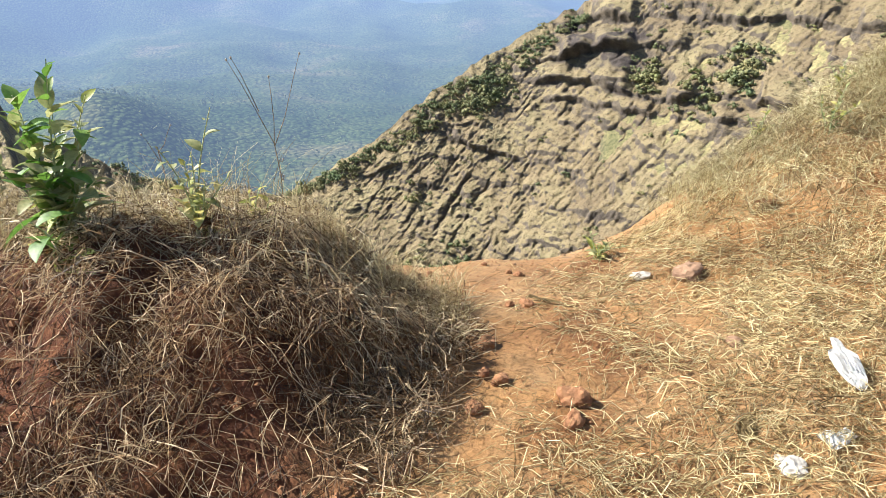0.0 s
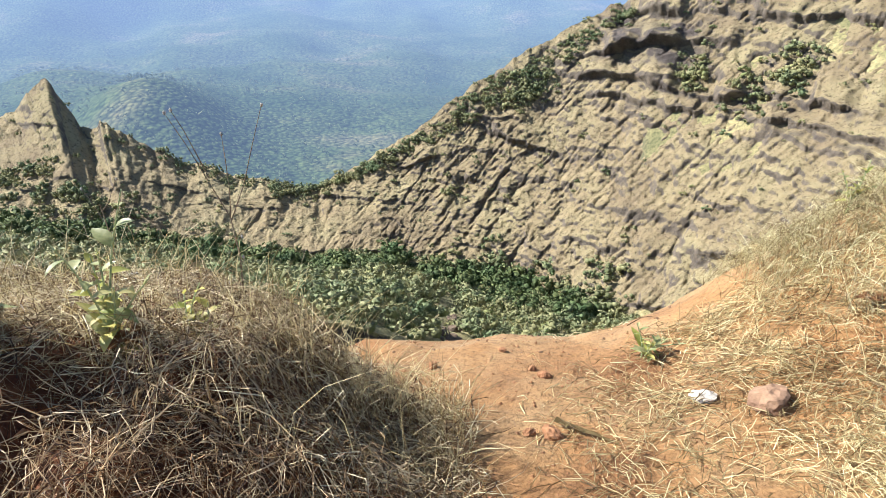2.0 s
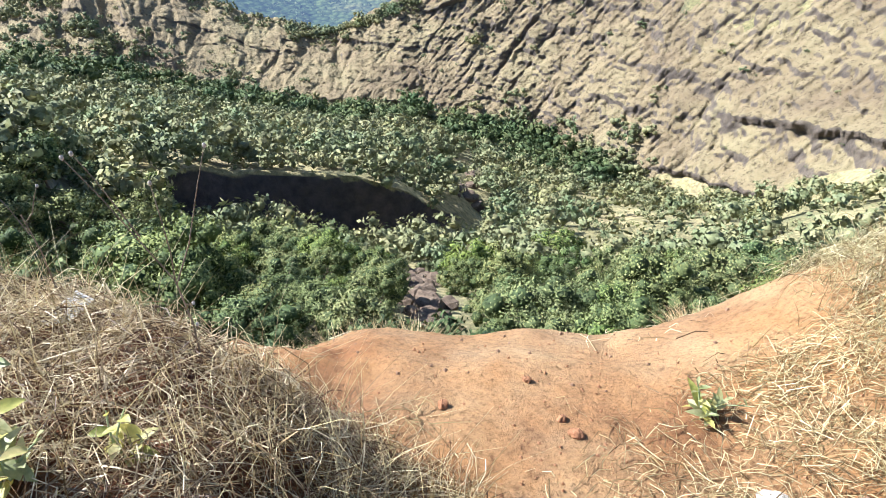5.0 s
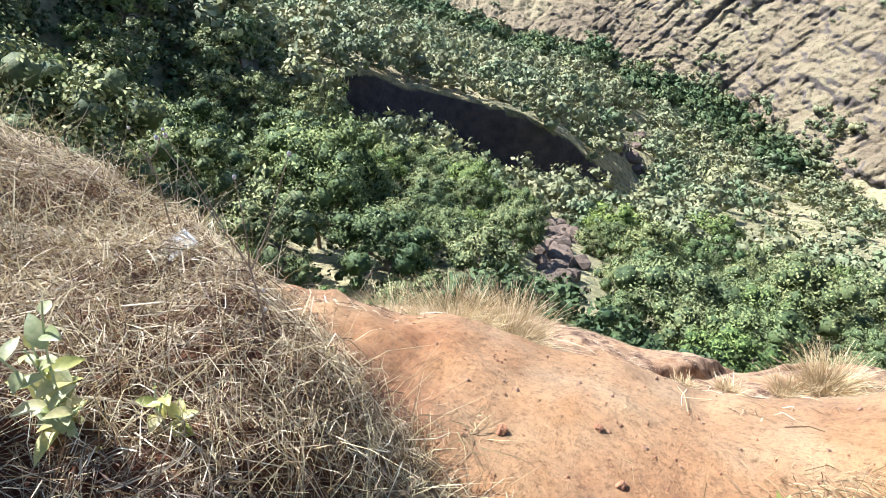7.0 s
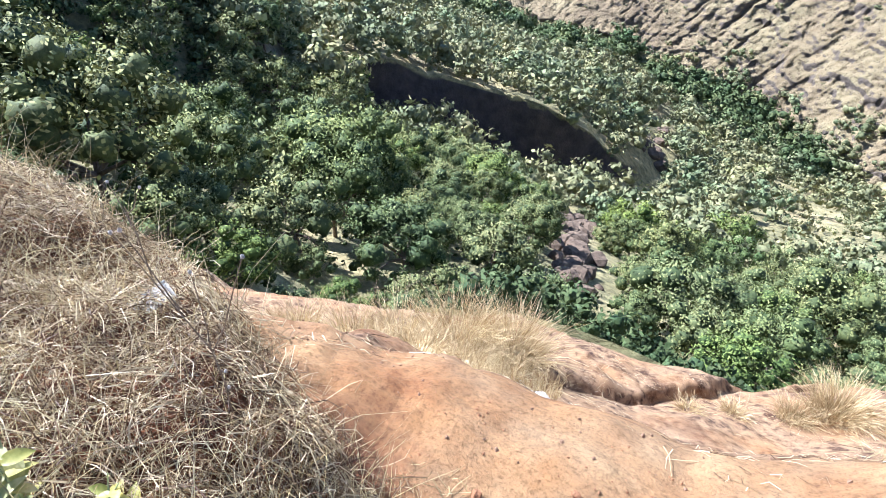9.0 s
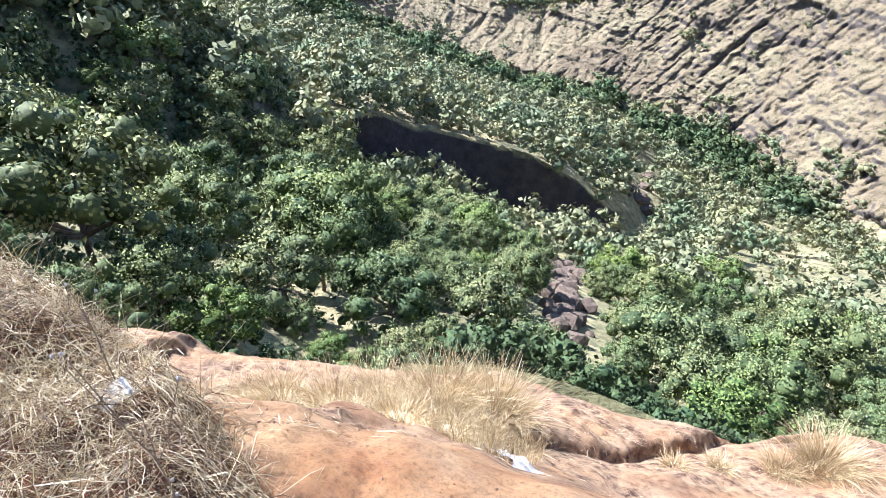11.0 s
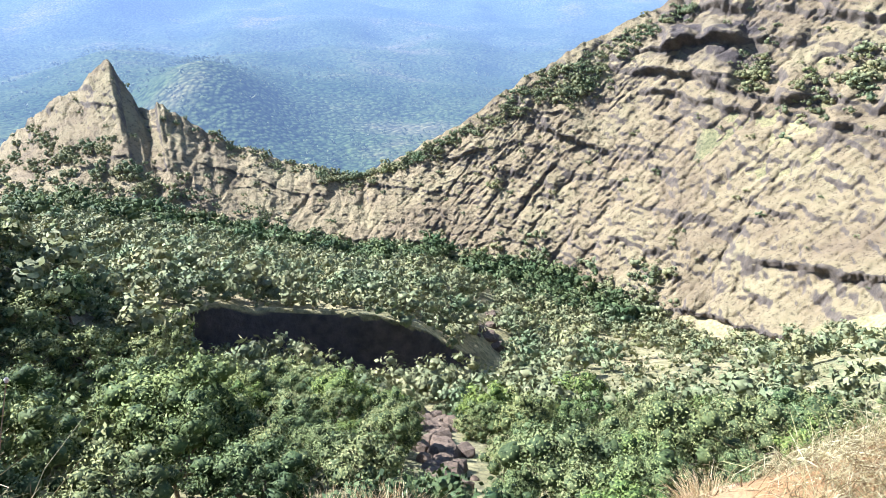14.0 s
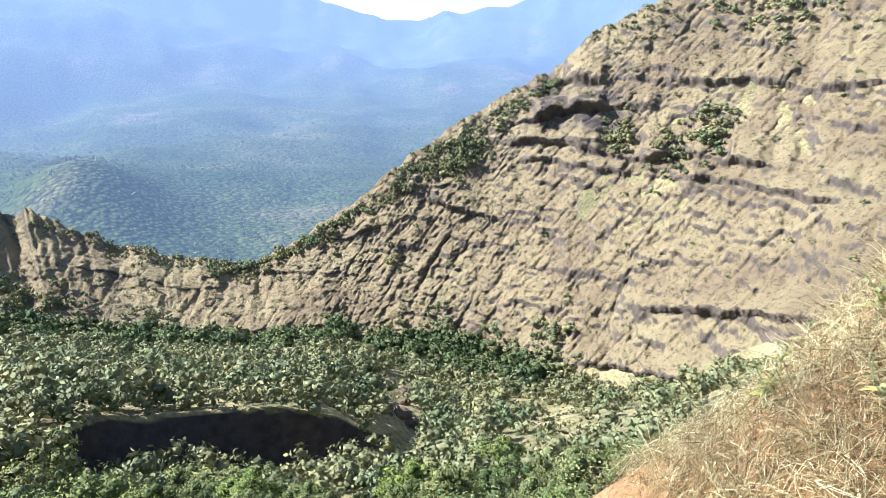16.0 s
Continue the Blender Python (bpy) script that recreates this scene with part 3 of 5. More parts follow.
    gul = gul - 3.0 * np.exp(-(crack / 0.16) ** 2) * smooth(-22.5, -21, E) * (1 - smooth(-17.6, -16.6, E))
    fold = (A + 21.5) * 0.75 - (E + 20.5) * 0.66 + 0.3 * wob2
    gul = gul - 1.5 * np.exp(-(fold / 0.3) ** 2) * smooth(-24.5, -23, E) * (1 - smooth(-20.5, -19.5, E))
    rough = 1.2 * fbm(A * 0.7, E * 0.9, 4, 56) + 0.35 * fbm(q * 3.0, along * 1.2, 4, 57) + 0.75 * np.round(2.5 * fbm(q * 1.1, along * 0.9, 3, 67)) / 2.5 * smooth(0.3, 0.6, vnoise(A * 0.35, E * 0.45, 68)) + 0.5 * fbm(A * 2.6, E * 4.2, 4, 61)
    D = 1.1 * step + 0.7 * step2 + beds + 0.62 * gul + rough
    D = D * smooth(-0.06, 0.03, V) * (1 - 0.6 * smooth(0.97, 1.05, V))
    a = np.radians(A)
    nx, ny, nz = -np.sin(a) * 0.72 - 0.15, -np.cos(a) * 0.72, 0.62
    X, Y = OX + R * np.sin(a) + nx * D, OY + R * np.cos(a) + ny * D
    P = np.stack([X, Y, Z + nz * D * 0.7], 2)
    CLIFF_GRID["az"], CLIFF_GRID["v"], CLIFF_GRID["p"], CLIFF_GRID["el"] = az, v, P, E
    me = mesh_of("cliff", P.reshape(-1, 3), grid_faces(*A.shape), CLIFF, True)
    # basalt: the block under the brow of the cliff and the beds that run on from it
    patch = smooth(0.42, 0.60, vnoise(A * 0.9, E * 1.6, 64) * 0.6 + vnoise(A * 2.3, E * 3.0, 65) * 0.4)
    block = smooth(8.0, 10.5, A) * (1 - smooth(16.5, 19.0, A)) * smooth(-8.6, -7.8, E + 0.5 * wob) * (1 - smooth(-4.6, -3.6, E + 0.5 * wob))
    runs = 0.75 * sum(np.exp(-((E - (e0 + slope * (A - 9)) - 0.5 * wob) / wide) ** 2) * smooth(a0, a0 + 2, A) for a0, e0, slope, wide in ((6.5, -9.3, -0.10, 0.42), (9, -11.2, -0.10, 0.26), (14, -5.6, -0.06, 0.30), (17, -22.2, -0.06, 0.30)))
    basalt_shade = np.clip(np.maximum(block * 0.95, runs * patch), 0, 1) * (0.35 + 0.65 * patch)
    me.attributes.new("basalt_shade", "FLOAT", "POINT").data.foreach_set("value", basalt_shade.ravel().astype(np.float32))
    ob = new("cliff", me)
    tagged(ob, "tan layered rock cliff with dark ledges and gullies", "cliff", kind="structure")


CLIFF_GRID = {}
build_ledge()
build_valley()
build_cliff()


# ---- trees ----
def heart(fine):
    """A coarse ball of 20 triangles, or of 80: the dense leaf mass inside a lobe, coloured darker as shaded."""
    bm = bmesh.new()
    bmesh.ops.create_icosphere(bm, subdivisions=2 if fine else 1, radius=1)
    bm.verts.index_update()
    v, f = np.array([p.co for p in bm.verts]), np.array([[q.index for q in t.verts] + [t.verts[2].index] for t in bm.faces])
    bm.free()
    return v, f


HEARTS = heart(False), heart(True)


def leaf_cloud(rng, lobes, per_lobe, leaf, squash=0.85, fine=False, hearts=True, core=(0.5, 1.05)):
    """Leaves over the skins of lobes (x, y, z, radius), each with a heart; leaf normals follow the lobe and the crown.
    Returns points, faces (equal ends: a triangle) and normals."""
    vs, fs, ns, count = [], [], [], 0
    mid = np.mean([l[:3] for l in lobes], 0)
    hv, hf = HEARTS[int(fine)]
    for x, y, z, rad in lobes:
        n = per_lobe
        d = rng.normal(size=(n, 3))
        d /= np.linalg.norm(d, axis=1)[:, None]
        d[:, 2] = np.where(d[:, 2] < -0.35, -d[:, 2], d[:, 2])
        c = np.array([x, y, z]) + d * (rad * rng.uniform(0.60, 1.28, n))[:, None] * np.array([1, 1, squash])
        nrm = d + rng.normal(size=(n, 3)) * 0.4
        u = np.cross(nrm, rng.normal(size=(n, 3)))
        u /= np.linalg.norm(u, axis=1)[:, None]
        w = np.cross(nrm, u)
        w /= np.linalg.norm(w, axis=1)[:, None]
        s = leaf * rng.uniform(0.6, 1.3, n)[:, None]
        vs.append(np.stack([c - u * s, c - w * s * 0.6, c + u * s, c + w * s * 0.6], 1).reshape(-1, 3))
        fs.append(np.arange(4 * n).reshape(-1, 4) + count)
        out = c - mid
        out /= np.linalg.norm(out, axis=1)[:, None] + 1e-6
        nn = d * 0.5 + out * 0.45 + rng.normal(size=(n, 3)) * (0.25 if fine else 0.18)
        nn /= np.linalg.norm(nn, axis=1)[:, None]
        ns.append(np.repeat(nn, 4, 0))
        count += 4 * n
        if not hearts:
            continue
        vs.append(np.array([x, y, z]) + hv * rad * rng.uniform(*core, (len(hv), 1)) * np.array([1, 1, squash]))
        fs.append(hf + count)
        ns.append(hv)
        count += len(hv)
    return np.concatenate(vs), np.concatenate(fs), np.concatenate(ns)


def crown_lobes(rng, radius, height, count):
    """Lobes over a rounded, uneven dome."""
    out = []
    lean = rng.normal(size=2) * 0.12 * radius
    for k in range(count):
        a = k * 2.4 + rng.uniform(-0.5, 0.5)
        up = -0.25 + 1.2 * (k + rng.uniform(0, 1)) / count
        side = math.sqrt(max(0.05, 1 - min(1, up) ** 2))
        far = rng.uniform(0.35, 0.92)
        out.append((radius * side * far * math.cos(a) + lean[0], radius * side * far * math.sin(a) + lean[1], height * (0.52 + 0.40 * up * far * 1.15), radius * rng.uniform(0.14, 0.36) * (1.0 if count > 12 else 1.35)))
    return out


def limb(bm, a, b, ra, rb, sides=6):
    a, b = Vector(a), Vector(b)
    turn = (b - a).to_track_quat("Z", "Y").to_matrix()
    rings = []
    for p, r in ((a, ra), (b, rb)):
        rings.append([bm.verts.new(p + turn @ Vector((r * math.cos(2 * math.pi * k / sides), r * math.sin(2 * math.pi * k / sides), 0))) for k in range(sides)])
    for k in range(sides):
        bm.faces.new((rings[0][k], rings[0][(k + 1) % sides], rings[1][(k + 1) % sides], rings[1][k]))
    bm.faces.new(rings[1])


def build_tree(seed, radius, height, lobes, per_lobe, leaf):
    rng = np.random.default_rng(seed)
    root = new("tree")
    spots = crown_lobes(rng, radius, height, lobes)
    bm = bmesh.new()
    fork = Vector((rng.normal() * 0.1, rng.normal() * 0.1, height * 0.3))
    limb(bm, (0, 0, -0.8), fork, 0.05 * height * 0.5, 0.035 * height * 0.5, 8)
    for x, y, z, rad in spots[:7]:
        mid = fork.lerp(Vector((x, y, z)), 0.5) + Vector((0, 0, 0.06 * height))
        limb(bm, fork, mid, 0.016 * height, 0.010 * height)
        limb(bm, mid, (x, y, z), 0.010 * height, 0.004 * height)
    part("trunk", bm, BARK, root)
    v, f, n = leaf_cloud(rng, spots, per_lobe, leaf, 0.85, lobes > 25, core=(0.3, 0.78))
    crown = new("crown", mesh_of("crown", v, f, LEAF, True, n, LEAF_HEART_SHADED))
    crown.parent = root
    return root


def GAP_AT(r):
    """Bearing of the dry stream bed at a distance."""
    return -8.6 - 0.10 * (r - 34)


def plant_trees():
    """Separate trees on the near slopes, thick but for the stream gap."""
    rng = np.random.default_rng(7)
    kinds = [build_tree(100, 2.8, 5.0, 34, 116, 0.080), build_tree(101, 2.3, 4.2, 30, 112, 0.070), build_tree(102, 3.1, 5.2, 36, 116, 0.084),
             build_tree(103, 2.0, 4.6, 28, 112, 0.070), build_tree(104, 2.6, 3.7, 32, 112, 0.076), build_tree(105, 2.6, 4.6, 24, 86, 0.10), build_tree(106, 2.3, 3.9, 22, 86, 0.09)]
    labels = ["full green broadleaf tree on the valley slope", "small grey-green tree on the valley slope", "broad dark green tree on the valley slope",
              "slim green tree on the valley slope", "low spreading shrubby tree on the valley slope", "round grey-green tree high on the valley slope", "low round bushy tree high on the valley slope"]
    used = [False] * len(kinds)
    spots = []
    tries = 0
    while len(spots) < 330 and tries < 30000:
        tries += 1
        az, r = rng.uniform(-76, 40), 12.5 + 59 * rng.uniform(0, 1) ** 0.8
        size = (0.55 + 0.75 * rng.uniform(0, 1) ** 1.3) * (0.6 if r < 19 else 0.8 if r > 54 else 1.0)
        gap = GAP_AT(r)
        if abs(radians(az - gap)) * r < 1.3 + 1.9 * size and 19 < r < 56:
            continue
        if az > 12 and r > 52 or r > 57 and az > -33:
            continue
        x, y = polar(az, r)
        if any((x - a) ** 2 + (y - b) ** 2 < (3.1 * (size + c) / 2) ** 2 for a, b, c in spots):
            continue
        spots.append((x, y, size))
        k = int(rng.integers(5)) if r < 42 else 5 + int(rng.integers(2))
        m = pose(x, y, float(ground_at(x, y)) - 0.1, rng.normal() * 4, rng.normal() * 4, rng.uniform(0, 360)) @ Matrix.Scale(size, 4)
        if not used[k]:
            used[k], ob = True, kinds[k]
            ob.matrix_basis = m
        else:
            ob = copy_thing(kinds[k], Matrix())
            ob.matrix_basis = m
        tagged(ob, labels[k], "tree", group="trees of the near slope")


def forest(name, seed, count, az_range, r_range, size, lobes, per_lobe, leaf, mat, keep, label, inner=None):
    rng = np.random.default_rng(seed)
    az = rng.uniform(*az_range, count * 4)
    r = np.sqrt(rng.uniform(r_range[0] ** 2, r_range[1] ** 2, count * 4))
    ok = keep(az, r, rng)
    az, r = az[ok][:count], r[ok][:count]
    x, y = polar(az, r)
    z = ground_at(x, y)
    n = len(x)
    s = (0.4 + 0.95 * rng.uniform(0, 1, n) ** 1.4) * size
    turn = rng.uniform(0, 2 * np.pi, n)
    out, faces, norms, count = [], [], [], 0
    for k in range(6):
        pv, pf, pn = leaf_cloud(rng, crown_lobes(rng, 0.62, 1.1, lobes), per_lobe, leaf, hearts=inner is not None, core=(0.3, 0.82))
        idx = np.arange(k, n, 6)
        p = pv[None] * s[idx, None, None]
        c, sn = np.cos(turn[idx])[:, None], np.sin(turn[idx])[:, None]
        q = np.stack([p[..., 0] * c - p[..., 1] * sn + x[idx, None], p[..., 0] * sn + p[..., 1] * c + y[idx, None], p[..., 2] + z[idx, None] - 0.2 * s[idx, None]], 2)
        out.append(q.reshape(-1, 3))
        faces.append((pf[None] + (np.arange(len(idx)) * len(pv))[:, None, None]).reshape(-1, 4) + count)
        norms.append(np.stack([pn[None, :, 0] * c - pn[None, :, 1] * sn, pn[None, :, 0] * sn + pn[None, :, 1] * c, np.broadcast_to(pn[None, :, 2], (len(idx), len(pn)))], 2).reshape(-1, 3))
        count += len(idx) * len(pv)
    v = np.concatenate(out)
    ob = new(name, mesh_of(name, v, np.concatenate(faces), mat, True, np.concatenate(norms), inner))
    tagged(ob, label, "forest", kind="stuff")


def keep_mid(az, r, rng):
    foot = layer(np.clip(az, -75, 50), LAYERS[-1])[0]
    top = layer(np.clip(az, -75, 50), LAYERS[4])[0]
    bottom = layer(np.clip(az, -75, 50), LAYERS[3])[0]
    bank = (az > -34) & (az < -7) & (r > bottom - 2.5) & (r < top + 0.2)
    stream = (np.abs(az + 3.5) < 1.6) & (r > 85) & (r < 125) | (np.abs(az + 4) < 2) & (r < 85)
    meadow = (az > 4) & (r > 62) & (r < 118)
    thin = rng.uniform(0, 1, len(az)) < np.where(meadow, 0.24, np.where(r > top, 0.85, 0.85))
    foot_wood = (r > foot - 18) & (az < 18)
    return (r < foot + 3) & ~bank & ~stream & (thin | foot_wood)


def keep_foot(az, r, rng):
    foot = layer(np.clip(az, -75, 50), LAYERS[-1])[0]
    deep = 16 + 10 * fbm(az * 0.3, az * 0 + 5.0, 3, 68) - 8 * smooth(4, 11, az)
    return (r > foot - deep) & (r < foot + 5)


def keep_far(az, r, rng):
    crest = layer(np.clip(az, -75, 50), CREST)[0]
    return (r > crest + 12) & (rng.uniform(0, 1, len(az)) < np.clip(400 / r, 0, 1))


plant_trees()
forest("valley_woodland", 61, 4300, (-72, 46), (50, 200), 4.6, 4, 28, 0.064, LEAF_MID, keep_mid, "dense grey-green and dark green scrub woodland", HEART_MID_SHADED)
forest("slope_scrub", 69, 800, (-76, -31), (28, 68), 2.3, 4, 22, 0.085, LEAF_SLOPE, lambda az, r, rng: r < 66, "low dark scrub between the trees of the steep slope", HEART_WOOD_SHADED)
forest("foot_wood", 67, 520, (-44, 11), (100, 190), 6.2, 8, 26, 0.058, LEAF_WOOD, keep_foot, "dark green wood along the foot of the cliff", HEART_WOOD_SHADED)
forest("undergrowth", 64, 1700, (-74, 42), (11.0, 56), 1.3, 3, 13, 0.08, LEAF_LOW, lambda az, r, rng: (np.abs(np.radians(az - GAP_AT(r))) * r > 2.4) | (r < 19) | (r > 56), "low grey-green undergrowth beneath the slope trees", HEART_WOOD_SHADED)
forest("brow_thicket", 66, 300, (-22, 38), (7.9, 13), 1.2, 4, 36, 0.055, LEAF_LOW, lambda az, r, rng: r > 7.7, "low green thicket right below the brow", HEART_WOOD_SHADED)
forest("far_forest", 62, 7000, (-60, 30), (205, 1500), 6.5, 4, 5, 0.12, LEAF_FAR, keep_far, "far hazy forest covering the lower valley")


def cliff_scrub():
    """Shrubs rooted on the ledges and along the crest of the cliff."""
    rng = np.random.default_rng(63)
    az, v, P = CLIFF_GRID["az"], CLIFF_GRID["v"], CLIFF_GRID["p"]
    spots = []
    # thickets: bearing, share of the height, spread, number, size
    for a, h, spread, n, size in ((3.2, 0.84, 1.5, 40, 3.6), (5.5, 0.80, 1.0, 12, 2.0), (17.0, 0.62, 1.1, 26, 3.4), (21.5, 0.52, 1.9, 34, 3.2), (24.5, 0.56, 1.2, 24, 3.8), (-3.4, 0.50, 0.4, 6, 2.6),
                                  (1.0, 0.03, 4.0, 60, 4.2), (-13, 0.02, 6.0, 90, 3.4), (11.5, 0.05, 2.5, 40, 4.0), (8.0, 0.05, 2.0, 26, 3.6), (13.5, 0.20, 1.2, 8, 1.7), (-22, 0.10, 6.0, 60, 2.8), (-35, 0.2, 5.0, 90, 3.4), (-39, 0.45, 3.0, 50, 3.2), (-50, 0.3, 8.0, 160, 3.6), (-27, 0.3, 4.0, 24, 2.0), (-12, 0.93, 3.0, 34, 2.2),
                                  (-18, 0.97, 5.0, 60, 2.2), (-27, 0.99, 5.0, 50, 2.2), (0.0, 0.96, 3.0, 26, 2.0), (8.0, 0.97, 3.0, 22, 1.8), (20.0, 0.97, 6.0, 60, 2.2), (30, 0.90, 5.0, 70, 3.4), (-48, 0.7, 6.0, 120, 3.4), (-54, 0.8, 5.0, 110, 3.6)):
        for _ in range(n):
            spots.append((a + rng.normal() * spread * 0.6, h + rng.normal() * 0.035 * max(1, spread * 0.5), size * rng.uniform(0.5, 1.1)))
    for _ in range(260):
        spots.append((rng.uniform(-46, 40), rng.uniform(0, 1), rng.uniform(0.6, 1.9)))
    # the green shoulder between the face and the ridge line behind it
    edge = [(-20, -19.0), (-12, -18.0), (-6, -15.6), (0, -12.4), (5, -9.6), (9, -6.4), (12, -3.8)]
    el = CLIFF_GRID["el"]
    for _ in range(420):
        a = rng.uniform(-20, 12)
        lo, hi = float(curve(a, edge)), float(curve(a, [(b, e) for b, _, e in CREST]))
        j = int(np.clip(np.searchsorted(az, a), 0, len(az) - 1))
        spots.append((a, float(v[int(np.argmin(np.abs(el[:, j] - (lo + (hi - lo) * rng.uniform(0, 1)))))]), rng.uniform(1.0, 2.6)))
    protos = [leaf_cloud(rng, crown_lobes(rng, 0.7, 0.9, 5), 14, 0.085) for _ in range(4)]
    out, faces, norms, count = [], [], [], 0
    for k, (a, h, size) in enumerate(spots):
        i, j = int(np.clip(np.searchsorted(v, h), 2, len(v) - 3)), int(np.clip(np.searchsorted(az, a), 2, len(az) - 3))
        pv, pf, pn = protos[k % 4]
        norms.append(pn)
        out.append(pv * size + P[i, j] - np.array([0, 0, 0.25 * size]))
        faces.append(pf + count)
        count += len(pv)
    ob = new("cliff_scrub", mesh_of("cliff_scrub", np.concatenate(out), np.concatenate(faces), LEAF_MID, True, np.concatenate(norms), HEART_MID_SHADED))
    tagged(ob, "grey-green scrub on the ledges of the cliff", "shrubs", kind="stuff")


cliff_scrub()


# ---- straw and grass on the brow ----
def sprinkle(rng, count, box, density):
    """Plan positions in box (x0, x1, y0, y1), thinned by density(x, y) from 0 to 1."""
    xs, ys, have = [], [], 0
    while have < count:
        x, y = rng.uniform(box[0], box[1], count), rng.uniform(box[2], box[3], count)
        ok = rng.uniform(0, 1, count) < density(x, y)
        xs.append(x[ok])
        ys.append(y[ok])
        have += int(ok.sum())
    return np.concatenate(xs)[:count], np.concatenate(ys)[:count]


def berm_foot(y):
    return np.interp(y, [2.0, 2.7, 3.3, 3.85, 4.05, 4.25, 4.5, 4.75, 5.1], [-0.1, 0.08, 0.30, 0.24, 0.0, -0.5, -1.0, -2.2, -4.5])


def on_berm(x, y):
    return smooth(0.10, -0.06, x - berm_foot(y) - 0.10 * fbm(x * 4, y * 4, 2, 71)) * smooth(2.1, 2.5, y + 0.2 * fbm(x * 2, y, 2, 72)) * smooth(-4.0, -2.4, x + 0.5 * fbm(x, y * 2, 2, 82)) * (1 - smooth(4.9, 5.6, y)) * (0.22 + 0.78 * np.maximum(smooth(0.35, 0.62, vnoise(x * 3.1, y * 3.1, 79)), smooth(3.3, 3.6, y)))


def on_right(x, y):
    patch = smooth(0.24, 0.55, vnoise(x * 2.6, y * 2.6, 73) * 0.6 + vnoise(x * 7, y * 7, 74) * 0.4)
    rise = smooth(0.55, 1.35, x + 0.35 * fbm(x * 1.7, y * 1.7, 3, 75))
    near = 0.8 * smooth(3.25, 2.6, y) * smooth(-0.15, 0.25, x)
    fade = smooth(5.6, 3.6, x + 0.6 * fbm(x, y, 2, 83)) * smooth(1.0, 2.1, y + 0.5 * fbm(x * 1.5, y, 2, 84))
    return fade * np.clip(np.maximum(rise * (0.35 + 0.65 * patch), near * patch), 0, 1) * (1 - smooth(4.05, 4.35, y - 0.22 * smooth(0.1, 0.5, x) - 0.25 * smooth(0.7, 1.7, x) - 0.9 * smooth(1.7, 3.6, x))) 


def strewn(name, seed, count, box, density, length, width, lift, mat, label, curl=0.02):
    """Fallen stalks lying on the ground in all directions."""
    rng = np.random.default_rng(seed)
    x, y = sprinkle(rng, count, box, density)
    a = rng.uniform(0, 2 * np.pi, count)
    l = length[0] + (length[1] - length[0]) * rng.uniform(0, 1, count) ** 1.7
    x2, y2 = x + np.cos(a) * l, y + np.sin(a) * l
    base = np.stack([x, y, ledge_height(x, y) + rng.uniform(0.0, lift, count)], 1)
    ends = np.stack([x2, y2, ledge_height(x2, y2) + rng.uniform(0.0, lift, count) ** 1.0], 1)
    sag = rng.normal(size=(count, 3)) * curl
    sag[:, 2] = np.abs(sag[:, 2]) + 0.004
    w = rng.uniform(width[0], width[1], count)
    v, f = ribbons(base, ends, w, sag, rng, 3 if curl > 0.02 else 2, 0.5)
    ob = new(name, mesh_of(name, v, f, mat, False))
    tagged(ob, label, "straw", kind="stuff")


def standing(name, seed, count, box, density, height, width, lean, mat, label):
    """Upright dry grass stems that lean and bow over."""
    rng = np.random.default_rng(seed)
    x, y = sprinkle(rng, count, box, density)
    h = rng.uniform(*height, count)
    a = rng.uniform(0, 2 * np.pi, count)
    out = np.minimum(np.abs(rng.normal(size=count)), 1.3) * lean * h
    base = np.stack([x, y, ledge_height(x, y) - 0.01], 1)
    ends = base + np.stack([np.cos(a) * out, np.sin(a) * out, h * rng.uniform(0.55, 1.0, count)], 1)
    sag = np.stack([-np.cos(a) * out * 0.2, -np.sin(a) * out * 0.2, h * 0.12], 1) + rng.normal(size=(count, 3)) * 0.01
    v, f = ribbons(base, ends, rng.uniform(*width, count), sag, rng, 3, 0.3)
    ob = new(name, mesh_of(name, v, f, mat, False))
    tagged(ob, label, "grass", kind="stuff")


BERM_BOX, RIGHT_BOX = (-4.2, 0.5, 2.0, 5.6), (-0.2, 5.8, 0.9, 7.0)
strewn("berm_straw", 201, 26000, BERM_BOX, lambda x, y: on_berm(x, y) * smooth(3.15, 3.5, y), (0.03, 0.20), (0.0014, 0.0040), 0.07, STRAW_GREY, "tangled pale dead grass heaped on the berm", 0.035)
# the near face gets the darkened straw, in place of shadow
strewn("face_straw", 209, 14000, BERM_BOX, lambda x, y: on_berm(x, y) * (1 - smooth(3.2, 3.55, y)), (0.03, 0.20), (0.0014, 0.0038), 0.07, STRAW_BROWN_SHADED, "tangled dark brown dead grass on the face of the berm", 0.04)
strewn("slope_straw", 202, 84000, RIGHT_BOX, on_right, (0.025, 0.12), (0.0015, 0.0038), 0.022, STRAW, "pale yellow trampled straw on orange soil", 0.010)
strewn("path_straw", 203, 1500, (-0.1, 1.3, 2.0, 4.3), lambda x, y: smooth(0.45, 0.75, vnoise(x * 3.3, y * 3.3, 76)), (0.03, 0.14), (0.002, 0.004), 0.01, STRAW, "scattered pale straw on the bare path", 0.006)
standing("berm_grass", 204, 6500, BERM_BOX, lambda x, y: on_berm(x, y) * smooth(3.2, 3.7, y) * (0.3 + 0.7 * smooth(0.4, 0.65, vnoise(x * 2.7, y * 2.7, 81))), (0.06, 0.32), (0.0018, 0.0036), 0.75, STRAW, "thin dry grass stems standing on the berm")
standing("slope_grass", 205, 5200, (0.9, 5.0, 2.6, 7.0), lambda x, y: on_right(x, y) * smooth(1.2, 2.2, x + 0.5 * (y - 3.8)), (0.04, 0.20), (0.002, 0.004), 0.6, STRAW, "short dry yellow grass on the rise")
